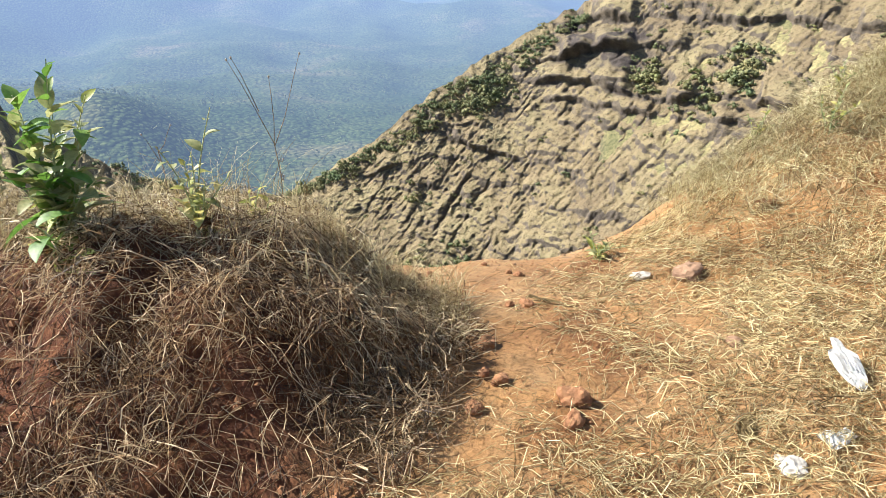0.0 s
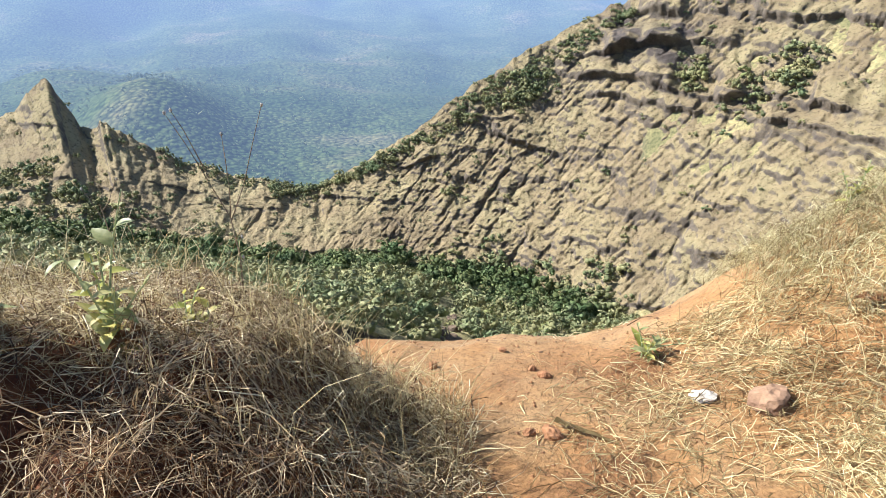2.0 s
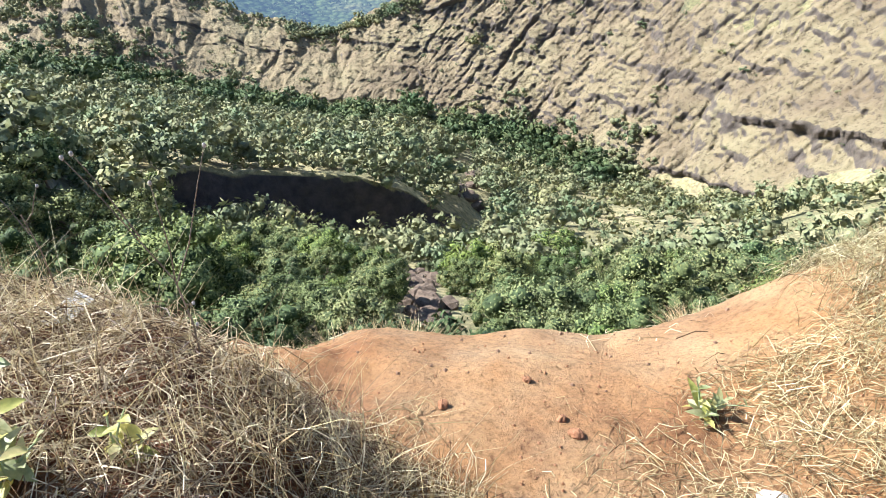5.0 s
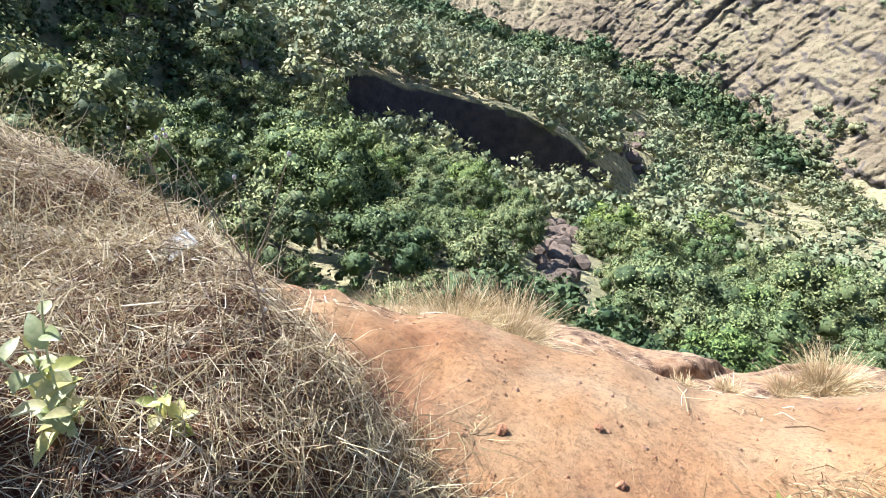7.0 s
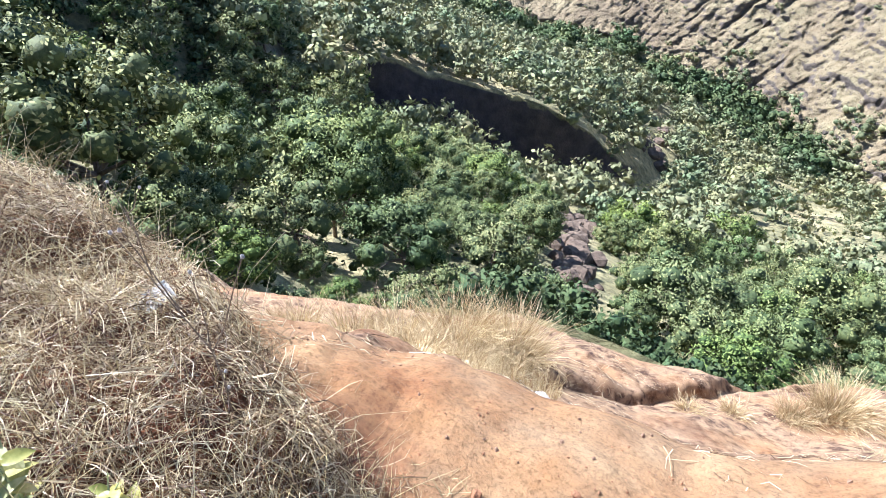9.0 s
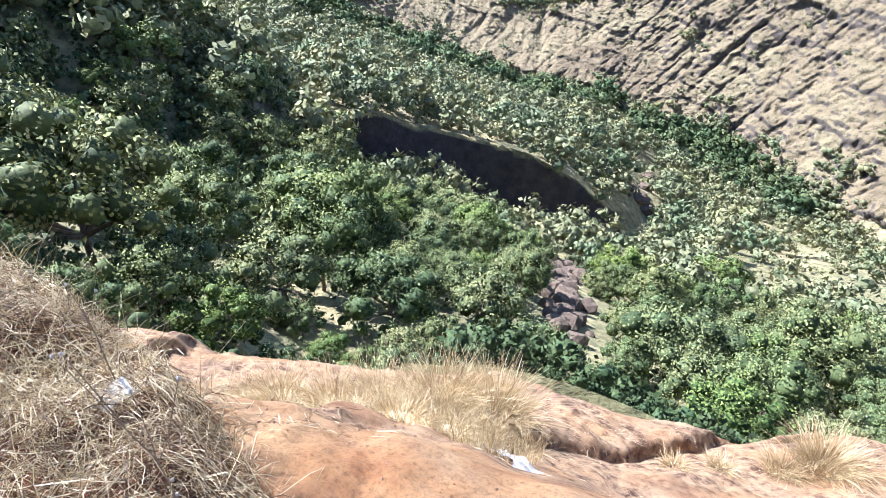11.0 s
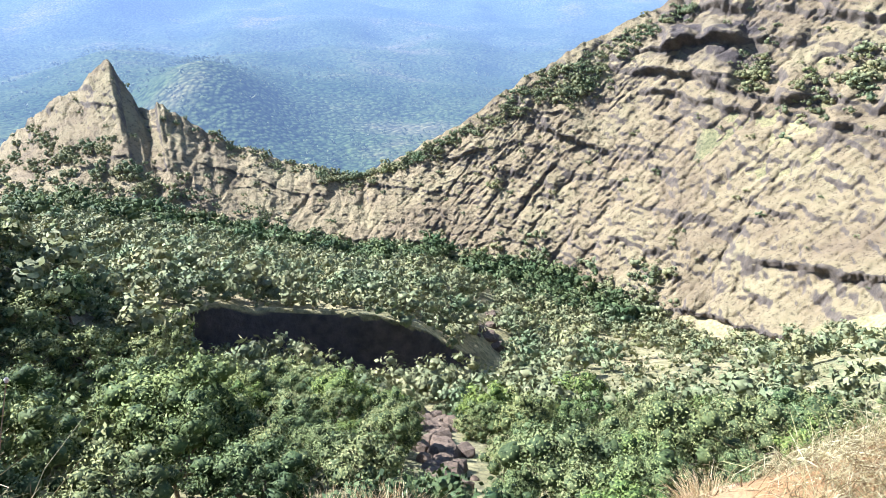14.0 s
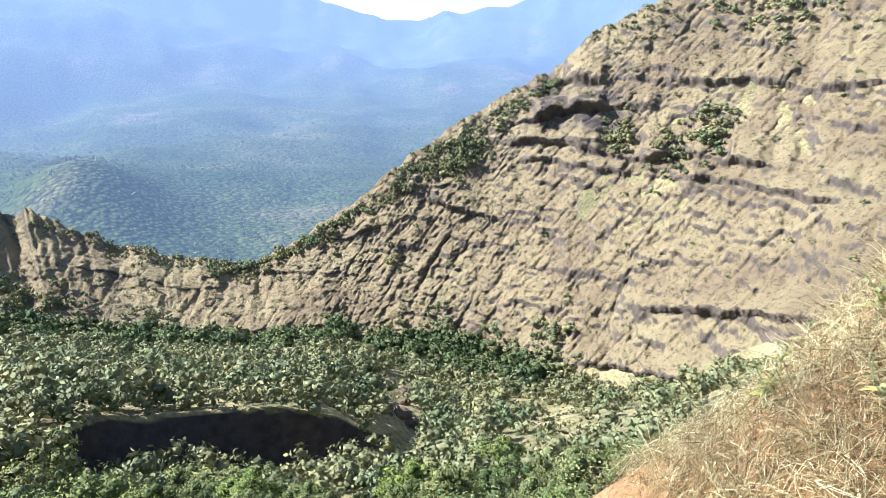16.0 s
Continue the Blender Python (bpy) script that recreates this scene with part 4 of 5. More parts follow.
standing("brow_bush", 206, 9000, (1.15, 3.8, 4.2, 6.5), lambda x, y: smooth(1.38, 1.65, x) * (0.3 + 0.7 * smooth(0.3, 0.6, vnoise(x * 5, y * 5, 85))) * np.exp(-((y - 0.9 * smooth(1.7, 3.6, x) - 4.85) / 0.40) ** 2), (0.04, 0.17), (0.0014, 0.0032), 1.25, STRAW_PALE, "thick pale dry grass along the edge of the rise")
strewn("brow_tangle", 210, 9000, (1.2, 3.8, 4.2, 6.5), lambda x, y: smooth(1.38, 1.65, x) * np.exp(-((y - 0.9 * smooth(1.7, 3.6, x) - 4.85) / 0.45) ** 2), (0.03, 0.12), (0.0014, 0.0034), 0.11, STRAW_PALE, "matted pale dead grass along the edge of the rise", 0.03)
strewn("brow_litter", 211, 2600, (-3.2, 3.4, 4.2, 8.9), lambda x, y: smooth(0.5, 0.72, vnoise(x * 2.2, y * 2.2, 86)), (0.03, 0.16), (0.002, 0.005), 0.012, STRAW_GREY, "thin dead grass stalks scattered on the bare brow", 0.008)
standing("toe_grass", 207, 900, (-0.5, 0.35, 3.6, 4.3), lambda x, y: on_berm(x, y) * smooth(-0.5, -0.2, x), (0.08, 0.28), (0.0015, 0.003), 0.8, STRAW, "wispy pale grass at the foot of the berm")
standing("brow_grass", 208, 2200, (-3.4, 0.1, 5.2, 7.6), lambda x, y: smooth(0.35, 0.7, vnoise(x * 1.3, y * 1.3, 77)) * np.exp(-((y - 6.6 - 0.3 * x) / 0.55) ** 2), (0.12, 0.45), (0.003, 0.006), 0.45, STRAW_GOLD, "sparse golden grass on the steep brow")


def grass_clump(seed, x, y, radius, height, blades, label):
    """A dense tussock of arching dry blades: thing of one mesh of blades over a root mat."""
    rng = np.random.default_rng(seed)
    root = new("grass_clump")
    root.location = (x, y, float(ledge_height(x, y)))
    a = rng.uniform(0, 2 * np.pi, blades)
    f = np.sqrt(rng.uniform(0, 1, blades))
    base = np.stack([np.cos(a) * f * radius * 0.55, np.sin(a) * f * radius * 0.55, np.zeros(blades)], 1)
    base[:, 2] = ledge_height(base[:, 0] + x, base[:, 1] + y) - root.location[2] - 0.02
    tip = a + rng.normal(size=blades) * 0.7
    out = radius * (0.25 + 0.85 * f) * rng.uniform(0.4, 1.2, blades)
    up = height * rng.uniform(0.45, 1.05, blades) * (1 - 0.35 * f)
    ends = base + np.stack([np.cos(tip) * out, np.sin(tip) * out, up], 1)
    sag = np.stack([-np.cos(tip) * out * 0.12, -np.sin(tip) * out * 0.12, up * 0.22], 1) + rng.normal(size=(blades, 3)) * 0.012
    v, fc = ribbons(base, ends, rng.uniform(0.004, 0.008, blades), sag, rng, 3, 0.25)
    b = new("foliage", mesh_of("foliage", v, fc, STRAW_GOLD, False))
    b.parent = root
    bm = bmesh.new()
    bmesh.ops.create_icosphere(bm, subdivisions=2, radius=radius * 0.5)
    for p in bm.verts:
        p.co.z = p.co.z * 0.18 - 0.05 + 0.05 * noise.noise(p.co * 6)
    part("root_mat", bm, STRAW_GREY, root)
    tagged(root, label, "grass", group="grass clumps on the brow")


for k, (x, y, r, h, n) in enumerate([(-0.55, 7.35, 0.48, 0.85, 1300), (-1.05, 7.1, 0.50, 0.80, 1200), (-1.55, 6.9, 0.45, 0.70, 900), (-0.80, 6.75, 0.34, 0.45, 700), (-1.35, 6.45, 0.32, 0.40, 600),
                                     (-2.05, 6.75, 0.40, 0.55, 700), (-2.6, 6.55, 0.36, 0.5, 500)]):
    grass_clump(300 + k, x, y, r, h, n, "tall golden dry grass clump on the steep brow")
for k, (x, y, r, h, n) in enumerate([(-0.45, 6.75, 0.30, 0.34, 520), (-1.0, 6.15, 0.30, 0.28, 480), (-1.5, 6.0, 0.32, 0.26, 480), (-1.9, 6.25, 0.30, 0.3, 420), (-2.3, 6.1, 0.28, 0.26, 380), (-0.65, 6.3, 0.24, 0.22, 360), (-2.9, 6.4, 0.3, 0.3, 380), (-1.2, 5.65, 0.24, 0.18, 320)]):
    grass_clump(340 + k, x, y, r, h, n, "low dry grass tuft on the sloping brow")
for k, (x, y, r, h, n) in enumerate([(2.75, 8.75, 0.42, 0.55, 1000), (2.35, 8.45, 0.26, 0.30, 500), (1.75, 8.15, 0.20, 0.16, 300), (1.3, 7.85, 0.18, 0.14, 260)]):
    grass_clump(320 + k, x, y, r, h, n, "pale straw tussock beside the cracked rock slab")


# ---- stones and clods ----
CLOD = plain_material("clod_earth", [(0.3, (0.20, 0.085, 0.04)), (0.7, (0.42, 0.22, 0.11))], 30, 0.95, 0.8, 0.01)
PALE = plain_material("pale_stone", [(0.3, (0.32, 0.28, 0.24)), (0.7, (0.52, 0.48, 0.42))], 25, 0.85, 0.5, 0.006)
BROWN = plain_material("brown_stone", [(0.3, (0.16, 0.09, 0.055)), (0.7, (0.34, 0.21, 0.13))], 25, 0.9, 0.6, 0.008)
RUBBLE = plain_material("rubble", [(0.3, (0.07, 0.05, 0.035)), (0.7, (0.20, 0.145, 0.10))], 3.0, 0.9, 0.6, 0.05)


def rock_mesh(name, seed, size, mat, cuts=2):
    bm = bmesh.new()
    bmesh.ops.create_icosphere(bm, subdivisions=cuts, radius=1)
    off = Vector((seed * 3.1, seed * 1.7, seed * 0.9))
    for v in bm.verts:
        p = v.co.normalized()
        k = 1 + 0.38 * noise.noise(p * 1.3 + off) + 0.2 * noise.noise(p * 3.1 + off)
        v.co = Vector((p.x * size[0], p.y * size[1], p.z * size[2])) * k
    me = bpy.data.meshes.new(name)
    bm.to_mesh(me)
    bm.free()
    me.materials.append(mat)
    return me


def stone(seed, x, y, size, mat, name, label, category, sink=0.35):
    ob = new(name, rock_mesh(name, seed, size, mat, 3))
    ob.location = (x, y, float(ledge_height(x, y)) + size[2] * sink)
    ob.rotation_euler = (0.2 * math.sin(seed), 0.2 * math.cos(seed * 2), seed * 1.3)
    tagged(ob, label, category)


for k, (x, y, s, flat) in enumerate([(0.37, 3.43, 0.040, 0.7), (0.62, 3.08, 0.050, 0.75), (0.60, 2.97, 0.036, 0.7), (0.31, 3.06, 0.034, 0.7), (0.40, 3.19, 0.030, 0.8), (0.35, 3.24, 0.026, 0.8),
                                     (0.57, 4.19, 0.024, 0.8), (0.53, 4.26, 0.018, 0.8), (0.56, 3.79, 0.034, 0.7), (0.49, 3.80, 0.022, 0.7), (0.14, 4.28, 0.020, 0.8), (0.42, 4.45, 0.016, 0.8)]):
    stone(k + 1, x, y, (s, s * 0.8, s * flat), CLOD, "earth_clod", "reddish-brown clod of dried earth on the path", "clod")
stone(31, 1.07, 3.96, (0.045, 0.03, 0.018), PALE, "stone", "pale whitish flat stone lying in straw", "stone")
stone(32, 1.26, 3.90, (0.075, 0.055, 0.035), BROWN, "stone", "flat brown stone lying in straw", "stone")
stone(33, 1.09, 2.70, (0.045, 0.032, 0.024), PALE, "stone", "small pale stone in trampled straw", "stone")
stone(34, 1.20, 3.30, (0.03, 0.025, 0.016), BROWN, "stone", "small brown stone in trampled straw", "stone")


def gravel(name, seed, count, box, density, size, mat, label):
    """Grit and crumbs of earth lying loose: uneven eight-sided bits."""
    rng = np.random.default_rng(seed)
    x, y = sprinkle(rng, count, box, density)
    corner = np.array([(1, 0, 0), (-1, 0, 0), (0, 1, 0), (0, -1, 0), (0, 0, 1), (0, 0, -1)], float)
    sides = np.array([(0, 2, 4), (2, 1, 4), (1, 3, 4), (3, 0, 4), (2, 0, 5), (1, 2, 5), (3, 1, 5), (0, 3, 5)])
    s = size[0] + (size[1] - size[0]) * rng.uniform(0, 1, count) ** 3
    turn = rng.uniform(0, 6.28, count)
    p = corner[None] * rng.uniform(0.55, 1.2, (count, 6, 1)) * s[:, None, None] * np.array([1, 0.85, 0.7])
    c, n = np.cos(turn)[:, None], np.sin(turn)[:, None]
    q = np.stack([p[..., 0] * c - p[..., 1] * n + x[:, None], p[..., 0] * n + p[..., 1] * c + y[:, None], p[..., 2] + (ledge_height(x, y) + 0.25 * s)[:, None]], 2)
    f = (sides[None] + (np.arange(count) * 6)[:, None, None]).reshape(-1, 3)
    ob = new(name, mesh_of(name, q.reshape(-1, 3), np.concatenate([f, f[:, 2:]], 1), mat, False))
    tagged(ob, label, "gravel", kind="stuff")


gravel("path_grit", 220, 2600, (-0.2, 1.6, 2.0, 4.8), lambda x, y: 0.25 + 0.75 * smooth(0.4, 0.7, vnoise(x * 3, y * 3, 87)), (0.0015, 0.010), CLOD, "reddish crumbs of dry earth on the path")
gravel("brow_grit", 221, 4600, (-2.6, 3.4, 4.4, 8.8), lambda x, y: 0.15 + 0.85 * smooth(0.4, 0.7, vnoise(x * 2, y * 2, 88)), (0.002, 0.013), BROWN, "brown grit and small stones on the bare brow")
gravel("berm_crumbs", 222, 2600, (-2.6, 0.4, 2.2, 3.9), lambda x, y: smooth(0.1, -0.1, x - berm_foot(y)), (0.003, 0.022), CLOD, "loose red crumbs of soil on the berm")


def stream_rubble():
    """Boulders of the dry stream bed in the gap between the trees."""
    rng = np.random.default_rng(91)
    shapes = [rock_mesh("boulder", 40 + k, (1, 0.8, 0.6), RUBBLE, 2) for k in range(4)]
    for k in range(110):
        r = rng.uniform(24, 50) if k < 80 else rng.uniform(88, 118)
        az = (GAP_AT(r) if k < 80 else -3.4) + rng.normal() * (1.3 if k < 80 else 0.9)
        x, y = polar(az, r)
        s = rng.uniform(0.25, 0.9) * (1.0 if k < 80 else 1.5)
        ob = new("boulder", shapes[k % 4])
        ob.matrix_basis = pose(x, y, float(ground_at(x, y)) + 0.2 * s, 0, 0, rng.uniform(0, 360)) @ Matrix.Scale(s, 4)
        tagged(ob, "grey-brown boulder in the dry stream bed", "boulder", group="boulders of the stream bed")


stream_rubble()


# ---- litter ----
WHITE = plain_material("white_paper", [(0.3, (0.62, 0.61, 0.58)), (0.7, (0.80, 0.79, 0.77))], 12, 0.55, 0.3, 0.004, 0.4)
INK = plain_material("grey_print", [(0.3, (0.22, 0.22, 0.24)), (0.7, (0.34, 0.34, 0.36))], 20, 0.7)
GREY_FILM = plain_material("grey_plastic_film", [(0.3, (0.30, 0.29, 0.31)), (0.5, (0.55, 0.54, 0.54)), (0.75, (0.80, 0.79, 0.78))], 9, 0.3, 0.5, 0.02, 0.6)
LEAF_DRY = plain_material("dead_leaf", [(0.3, (0.16, 0.07, 0.03)), (0.7, (0.36, 0.19, 0.085))], 18, 0.75, 0.4, 0.004)


def crumpled(seed, outline, rumple, thickness, cells=14):
    """A crumpled sheet: outline(u) gives half the width along u in 0..1; length 1."""
    bm = bmesh.new()
    rows = []
    for i in range(cells + 1):
        u = i / cells
        w = outline(u)
        row = []
        for j in range(9):
            v = (j / 8 * 2 - 1) * w
            p = Vector((u - 0.5, v, 0))
            p.z = rumple * (noise.noise(Vector((u * 4, v * 6, seed))) + 0.5 * noise.noise(Vector((u * 11, v * 13, seed + 5))))
            row.append(bm.verts.new(p))
        rows.append(row)
    for i in range(cells):
        for j in range(8):
            bm.faces.new((rows[i][j], rows[i + 1][j], rows[i + 1][j + 1], rows[i][j + 1]))
    bmesh.ops.solidify(bm, geom=bm.faces[:], thickness=thickness)
    return bm


def litter(name, label, bm, mat, x, y, size, turn, lift=0.02, tilt=(0, 0)):
    root = new(name)
    root.matrix_basis = pose(x, y, float(ledge_height(x, y)) + lift, tilt[0], tilt[1], turn) @ Matrix.Scale(size, 4)
    part("sheet", bm, mat, root)
    tagged(root, label, "litter")
    return root


def wrapper():
    root = litter("plastic_wrapper", "crumpled white plastic wrapper with grey print on straw", crumpled(3, lambda u: 0.04 + 0.16 * math.sin(math.pi * min(1, u * 0.95)) ** 0.7 * (0.35 if u > 0.72 else 1.0), 0.05, 0.006), WHITE, 1.40, 3.03, 0.21, 84, 0.045, (0, -14))
    for k in range(4):
        bm = bmesh.new()
        bmesh.ops.create_cube(bm, size=1)
        bmesh.ops.scale(bm, verts=bm.verts, vec=(0.16 - 0.02 * k, 0.012, 0.006))
        bmesh.ops.translate(bm, verts=bm.verts, vec=(-0.14 + 0.03 * k, -0.07 + 0.045 * k, 0.075))
        part("print_bar", bm, INK, root, "faded grey printed line")


wrapper()
litter("paper_scrap", "white paper scrap lying on the dead grass", crumpled(8, lambda u: 0.30, 0.05, 0.004), WHITE, -0.97, 4.17, 0.13, 70, 0.03, (6, -10))
litter("paper_scrap", "small white paper scrap in trampled straw", crumpled(9, lambda u: 0.24 + 0.08 * math.sin(u * 5), 0.10, 0.005), WHITE, 1.24, 2.77, 0.10, 20, 0.012)


def plastic_sheet():
    """A long torn sheet that lies draped down the slope from under the grass."""
    bm = crumpled(12, lambda u: 0.10 + 0.04 * math.sin(u * 9), 0.12, 0.004, 24)
    root = new("plastic_sheet")
    x, y = -0.10, 6.30
    root.location = (x, y, float(ledge_height(x, y)))
    turn = radians(-68)
    for v in bm.verts:
        px = v.co.x * 1.15 * math.cos(turn) - (v.co.y + 0.10 * math.sin(v.co.x * 6)) * math.sin(turn)
        py = v.co.x * 1.15 * math.sin(turn) + (v.co.y + 0.10 * math.sin(v.co.x * 6)) * math.cos(turn)
        v.co = (px, py, float(ledge_height(px + x, py + y)) - root.location[2] + 0.05 + v.co.z * 0.8)
    part("sheet", bm, GREY_FILM, root)
    tagged(root, "torn grey plastic sheet caught under the grass clump", "litter")


plastic_sheet()
litter("dead_leaf", "curled brown dead leaf lying on straw", crumpled(14, lambda u: 0.02 + 0.20 * math.sin(math.pi * u), 0.10, 0.006), LEAF_DRY, 1.75, 4.31, 0.14, 10, 0.03)
litter("dead_leaf", "pale curled dead leaf in trampled straw", crumpled(15, lambda u: 0.02 + 0.22 * math.sin(math.pi * u), 0.14, 0.006), STRAW, 1.05, 2.86, 0.12, 60, 0.02)
litter("straw_sheaf_leaf", "long flat pale dry leaf on the path", crumpled(16, lambda u: 0.05 * (1 - 0.6 * u), 0.03, 0.004), STRAW, 0.68, 3.80, 0.24, -30, 0.015)


# ---- plants on the berm ----
def blade_leaf(tree_name, stops):
    m, t, p = material(tree_name)
    geo = t.nodes.new("ShaderNodeNewGeometry")
    info = t.nodes.new("ShaderNodeObjectInfo")
    c = ramp(t, info.outputs["Random"], stops)
    c = mix(t, 1.0, c, ramp(t, place_noise(t, 45, 4, 0.6), [(0.35, (0.7, 0.75, 0.6)), (0.65, (1.2, 1.15, 1.1))]), "MULTIPLY")
    t.links.new(c, p.inputs["Base Color"])
    p.inputs["Roughness"].default_value = 0.5
    tr = t.nodes.new("ShaderNodeBsdfTranslucent")
    t.links.new(c, tr.inputs[0])
    ms = t.nodes.new("ShaderNodeMixShader")
    ms.inputs[0].default_value = 0.45
    t.links.new(p.outputs[0], ms.inputs[1])
    t.links.new(tr.outputs[0], ms.inputs[2])
    t.links.new(ms.outputs[0], t.nodes["Material Output"].inputs[0])
    bumped(t, p, place_noise(t, 90, 4, 0.6), 0.4, 0.003)
    return m


GREEN_LEAF = blade_leaf("fresh_green_leaf", [(0.0, (0.09, 0.19, 0.035)), (0.5, (0.16, 0.30, 0.055)), (0.85, (0.24, 0.36, 0.09)), (1.0, (0.45, 0.45, 0.08))])
YELLOW_LEAF = blade_leaf("yellowing_leaf", [(0.0, (0.35, 0.38, 0.10)), (0.5, (0.55, 0.50, 0.16)), (1.0, (0.62, 0.55, 0.30))])
GREY_LEAF = blade_leaf("downy_grey_leaf", [(0.0, (0.27, 0.30, 0.125)), (1.0, (0.46, 0.455, 0.25))])
STEM_GREEN = plain_material("green_stem", [(0.3, (0.22, 0.28, 0.12)), (0.7, (0.42, 0.45, 0.25))], 40, 0.6, 0.2, 0.002)
STEM_DRY = plain_material("dry_stem", [(0.3, (0.13, 0.09, 0.06)), (0.7, (0.30, 0.23, 0.16))], 40, 0.8, 0.3, 0.002)


def leaf_shape(length, width, bend, fold):
    """A pointed leaf with a folded midrib, 10 quads."""
    bm = bmesh.new()
    rows = []
    for i in range(6):
        u = i / 5
        w = width * (math.sin(math.pi * min(1.0, 0.06 + u * 0.94)) ** 0.8) * (1 - 0.25 * u)
        z = -bend * u * u
        rows.append([bm.verts.new((u * length, -w, z + fold * w)), bm.verts.new((u * length, 0, z)), bm.verts.new((u * length, w, z + fold * w))])
    for i in range(5):
        for j in range(2):
            bm.faces.new((rows[i][j], rows[i + 1][j], rows[i + 1][j + 1], rows[i][j + 1]))
    for f in bm.faces:
        f.smooth = True
    return bm


def stem_mesh(points, r0, r1):
    bm = bmesh.new()
    n = len(points) - 1
    for k in range(n):
        limb(bm, points[k], points[k + 1], r0 + (r1 - r0) * k / n, r0 + (r1 - r0) * (k + 1) / n, 5)
    return bm


def leafy_plant(seed, x, y, z, stems, leaf, leaf_mats, label, name="leafy_plant"):
    """stems: (top dx, dy, height, number of leaves); leaf: (length, width)."""
    rng = random.Random(seed)
    root = new(name)
    root.location = (x, y, z)
    shapes = []
    for k in range(4):
        me = bpy.data.meshes.new("leaf")
        bm = leaf_shape(leaf[0] * (0.75 + 0.18 * k), leaf[1] * (0.8 + 0.15 * k), leaf[0] * (0.1 + 0.15 * k), 0.35)
        bm.to_mesh(me)
        bm.free()
        shapes.append(me)
    for dx, dy, h, count in stems:
        bow = Vector((rng.uniform(-0.02, 0.02), rng.uniform(-0.02, 0.02), 0))
        pts = [Vector((dx * t ** 1.5, dy * t ** 1.5, h * t)) + bow * math.sin(math.pi * t) + Vector((dx, dy, 0)) * 0.1 for t in (0, 0.2, 0.4, 0.6, 0.8, 1.0)]
        pts[0].z = -0.06
        part("stem", stem_mesh(pts, 0.0042, 0.0016), STEM_GREEN, root)
        for i in range(count):
            t = 0.12 + 0.88 * (i + rng.random() * 0.5) / count
            f = min(4.999, t * 5)
            p = pts[int(f)].lerp(pts[int(f) + 1], f - int(f))
            mat = leaf_mats[rng.randrange(len(leaf_mats))]
            me = shapes[rng.randrange(4)]
            key = me.name + mat.name
            if key not in LEAF_SHAPES:
                LEAF_SHAPES[key] = me.copy()
                LEAF_SHAPES[key].materials.append(mat)
            ob = new("leaf", LEAF_SHAPES[key])
            size = (1.15 - 0.65 * t) * rng.uniform(0.75, 1.2)
            ob.matrix_basis = Matrix.Translation(p) @ Euler((rng.uniform(-0.5, 0.5), radians(rng.uniform(-65, 15) - 15 * t), i * 2.4 + rng.uniform(-0.5, 0.5))).to_matrix().to_4x4() @ Matrix.Scale(size, 4)
            ob.parent = root
    tagged(root, label, "plant")
    return root


LEAF_SHAPES = {}
berm_z = lambda x, y: float(ledge_height(x, y)) + 0.01
leafy_plant(1, -1.06, 3.45, berm_z(-1.06, 3.45), [(0.06, 0.03, 0.62, 20), (0.12, 0.08, 0.50, 12), (-0.03, -0.02, 0.52, 24), (0.10, 0.06, 0.42, 20), (-0.10, 0.05, 0.44, 20), (0.04, -0.08, 0.30, 18), (0.16, -0.02, 0.26, 14), (-0.16, -0.04, 0.36, 18), (0.0, 0.1, 0.48, 18)],
            (0.115, 0.034), [GREEN_LEAF, GREY_LEAF, GREEN_LEAF, GREY_LEAF], "bushy green leafy weed growing on the straw berm")
leafy_plant(2, -1.0, 3.28, berm_z(-1.0, 3.28) + 0.02, [(-0.03, -0.02, 0.16, 4), (0.05, 0.0, 0.12, 3)], (0.12, 0.05), [YELLOW_LEAF, GREEN_LEAF], "broad yellowing leaves at the foot of a weed")
leafy_plant(3, -0.64, 3.53, berm_z(-0.64, 3.53) + 0.02, [(0.09, 0.03, 0.45, 7), (-0.07, -0.03, 0.34, 9), (0.02, 0.0, 0.31, 11), (0.14, -0.02, 0.24, 9), (-0.02, 0.03, 0.27, 10), (0.06, -0.03, 0.22, 8)], (0.068, 0.021), [YELLOW_LEAF, YELLOW_LEAF, GREY_LEAF, GREY_LEAF], "small yellow-green downy weed on the straw berm")
for k, (x, y) in enumerate([(1.95, 4.95), (2.45, 5.15), (2.2, 4.7), (2.9, 5.3)]):
    leafy_plant(30 + k, x, y, float(ledge_height(x, y)) + 0.02, [(0.05, 0.02, 0.22, 12), (-0.06, 0.01, 0.18, 11), (0.0, -0.05, 0.16, 10), (0.1, -0.03, 0.14, 9)], (0.05, 0.013), [GREY_LEAF, YELLOW_LEAF, GREY_LEAF], "small yellow-green weed among the dry grass of the rise")
leafy_plant(4, -0.46, 3.63, berm_z(-0.46, 3.63), [(0.03, 0.01, 0.17, 6), (-0.02, 0.02, 0.14, 6), (0.05, -0.01, 0.12, 5)], (0.055, 0.018), [YELLOW_LEAF], "withered yellow leaves in dead grass")
leafy_plant(5, 0.95, 4.28, float(ledge_height(0.95, 4.28)), [(-0.03, 0.02, 0.14, 7), (0.05, 0.0, 0.09, 8), (0.0, -0.04, 0.08, 8), (0.09, 0.03, 0.06, 7), (0.14, 0.0, 0.07, 7)], (0.06, 0.013), [GREY_LEAF, YELLOW_LEAF, GREY_LEAF], "small grey-green weed at the edge of the straw")
litter("dead_leaf", "large curled brown dead leaf on the berm", crumpled(21, lambda u: 0.03 + 0.22 * math.sin(math.pi * u), 0.22, 0.006), LEAF_DRY, -0.57, 3.50, 0.15, 25, 0.07)
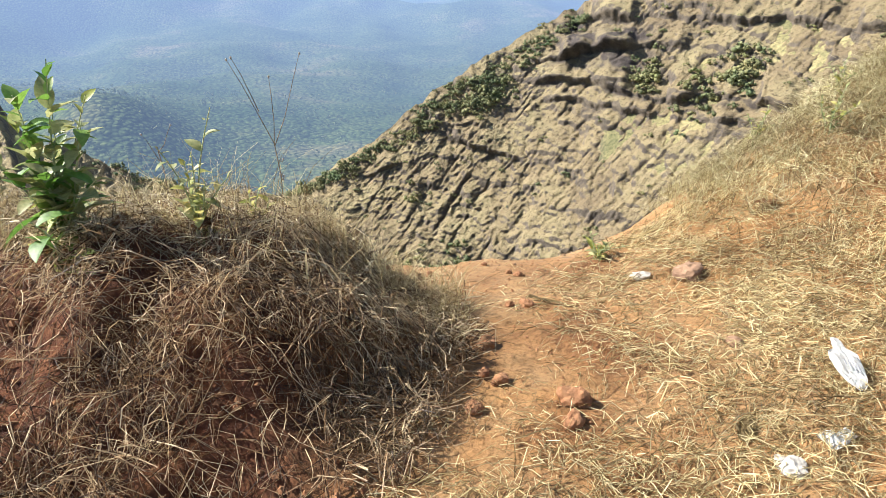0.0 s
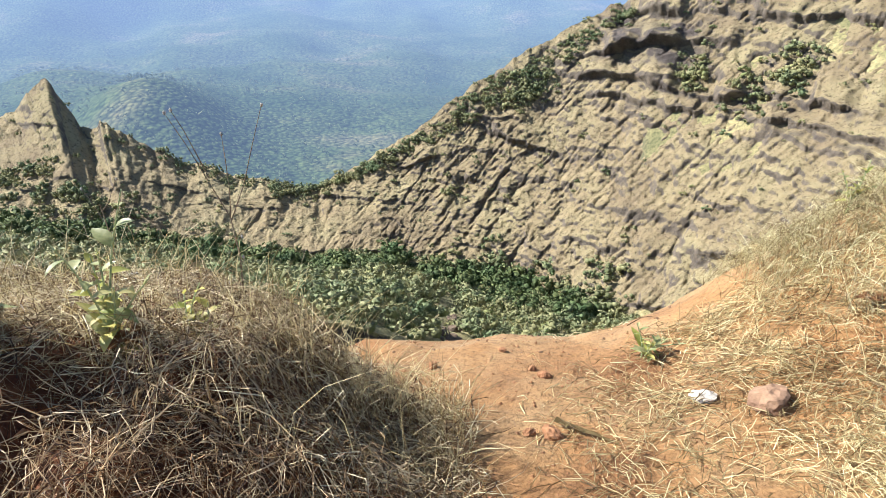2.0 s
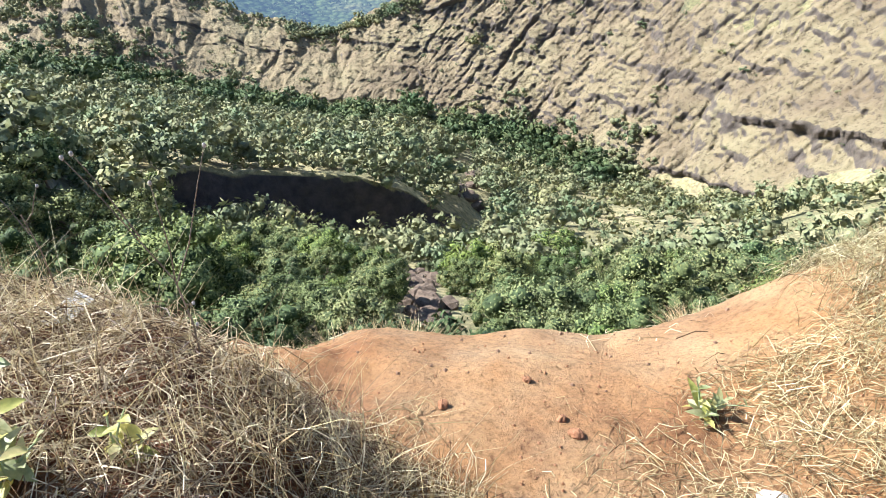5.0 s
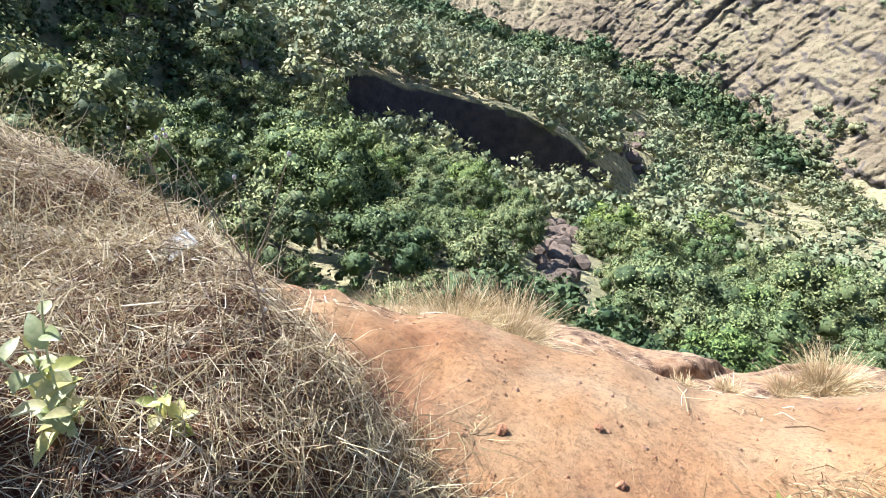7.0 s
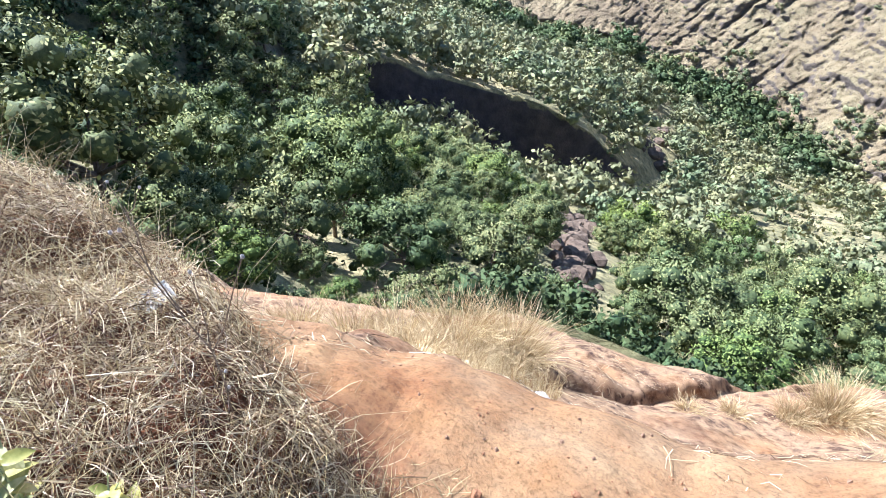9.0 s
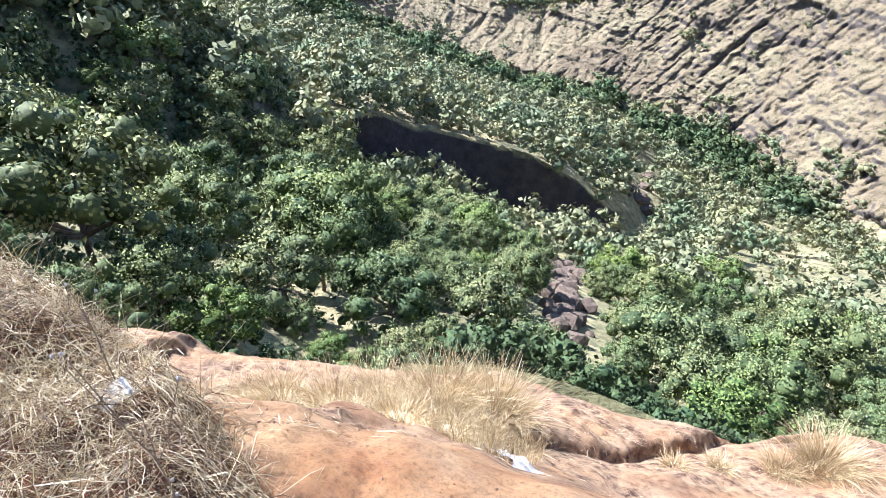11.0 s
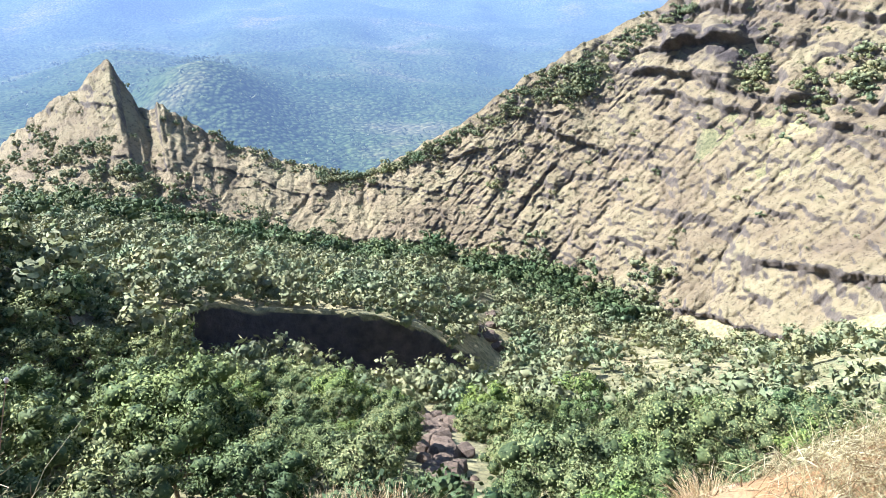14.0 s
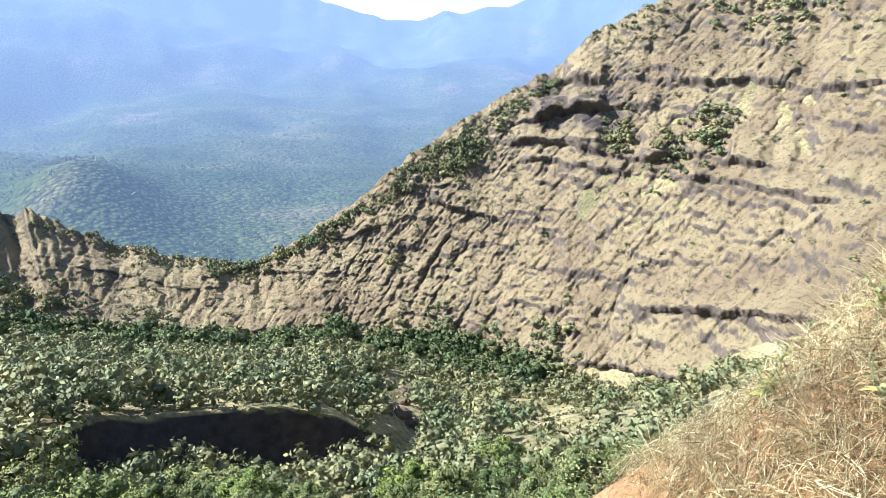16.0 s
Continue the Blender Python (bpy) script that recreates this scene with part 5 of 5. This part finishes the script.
litter("dead_leaf", "large curled brown dead leaf on the berm", crumpled(22, lambda u: 0.03 + 0.20 * math.sin(math.pi * u), 0.25, 0.006), LEAF_DRY, -0.86, 3.42, 0.13, 80, 0.06)


SEED = plain_material("seed_fluff", [(0.3, (0.30, 0.26, 0.22)), (0.7, (0.62, 0.58, 0.52))], 60, 0.9)


def dry_weed(x, y, base_z, twigs, label):
    """A bare wiry weed: a stem, twigs from its fork, and a seed head on each."""
    root = new("dry_weed")
    root.location = (x, y, base_z)
    part("stem", stem_mesh([Vector((0, 0, -0.05)), Vector((-0.004, 0, 0.12)), Vector((0.002, 0, 0.24)), Vector((-0.01, 0, 0.37))], 0.0030, 0.0020), STEM_DRY, root)
    for (ax, ay, az), (bx, by, bz) in twigs:
        a, b = Vector((ax, ay, az)), Vector((bx, by, bz))
        twig = part("twig", stem_mesh([a, a.lerp(b, 0.35) + Vector((0.006, 0, -0.008)), a.lerp(b, 0.7) + Vector((0.004, 0, 0.003)), b], 0.0019, 0.0009), STEM_DRY, root)
        bm = bmesh.new()
        bmesh.ops.create_icosphere(bm, subdivisions=1, radius=0.0048)
        for v in bm.verts:
            v.co.z *= 1.4
        bmesh.ops.translate(bm, verts=bm.verts, vec=b)
        part("seed_head", bm, SEED, twig, "pale dried seed head")
    tagged(root, label, "weed")


dry_weed(-0.44, 3.95, 0.27, [((-0.01, 0, 0.37), (-0.14, -0.04, 0.70)), ((-0.05, -0.015, 0.50), (-0.125, -0.03, 0.705)), ((-0.01, 0, 0.37), (0.0, 0, 0.63)), ((-0.008, 0, 0.36), (0.12, 0.03, 0.71)),
                             ((0.0, 0, 0.22), (0.012, 0.0, 0.235)), ((0.0, 0, 0.30), (0.018, 0.0, 0.305))], "tall bare wiry dry weed with seed heads")
dry_weed(-1.05, 4.25, berm_z(-1.05, 4.25), [((-0.01, 0, 0.3), (-0.08, 0.02, 0.42)), ((-0.01, 0, 0.34), (0.06, 0.02, 0.46))], "short bare dry weed with seed heads")


def bare_shrub(seed, az, r, label):
    """A leafless shrub below the brow: a few stems, each with forked twigs."""
    rng = random.Random(seed)
    x, y = polar(az, r)
    root = new("bare_shrub")
    root.location = (float(x), float(y), float(ground_at(x, y)))
    for k in range(7):
        a = k * 0.9 + rng.uniform(-0.3, 0.3)
        tip = Vector((math.cos(a) * rng.uniform(0.3, 0.9), math.sin(a) * rng.uniform(0.3, 0.9), rng.uniform(1.6, 2.6)))
        pts = [Vector((0, 0, -0.2)), tip * 0.35 + Vector((0, 0, 0.1)), tip * 0.7, tip]
        stem = part("stem", stem_mesh(pts, 0.028, 0.008), STEM_DRY, root)
        for j in range(6):
            p = pts[1].lerp(tip, 0.15 + 0.14 * j)
            q = p + Vector((rng.uniform(-0.5, 0.5), rng.uniform(-0.5, 0.5), rng.uniform(0.15, 0.6)))
            part("twig", stem_mesh([p, p.lerp(q, 0.5) + Vector((0.03, 0, 0.03)), q], 0.010, 0.004), STEM_DRY, stem)
    tagged(root, label, "shrub", group="bare shrubs below the brow")


for k, (a, r) in enumerate([(-26, 13.5), (-21, 14.2), (-15.5, 15.0), (-32, 14.5), (-11.5, 16.5)]):
    bare_shrub(500 + k, a, r, "leafless grey-brown shrub below the brow")
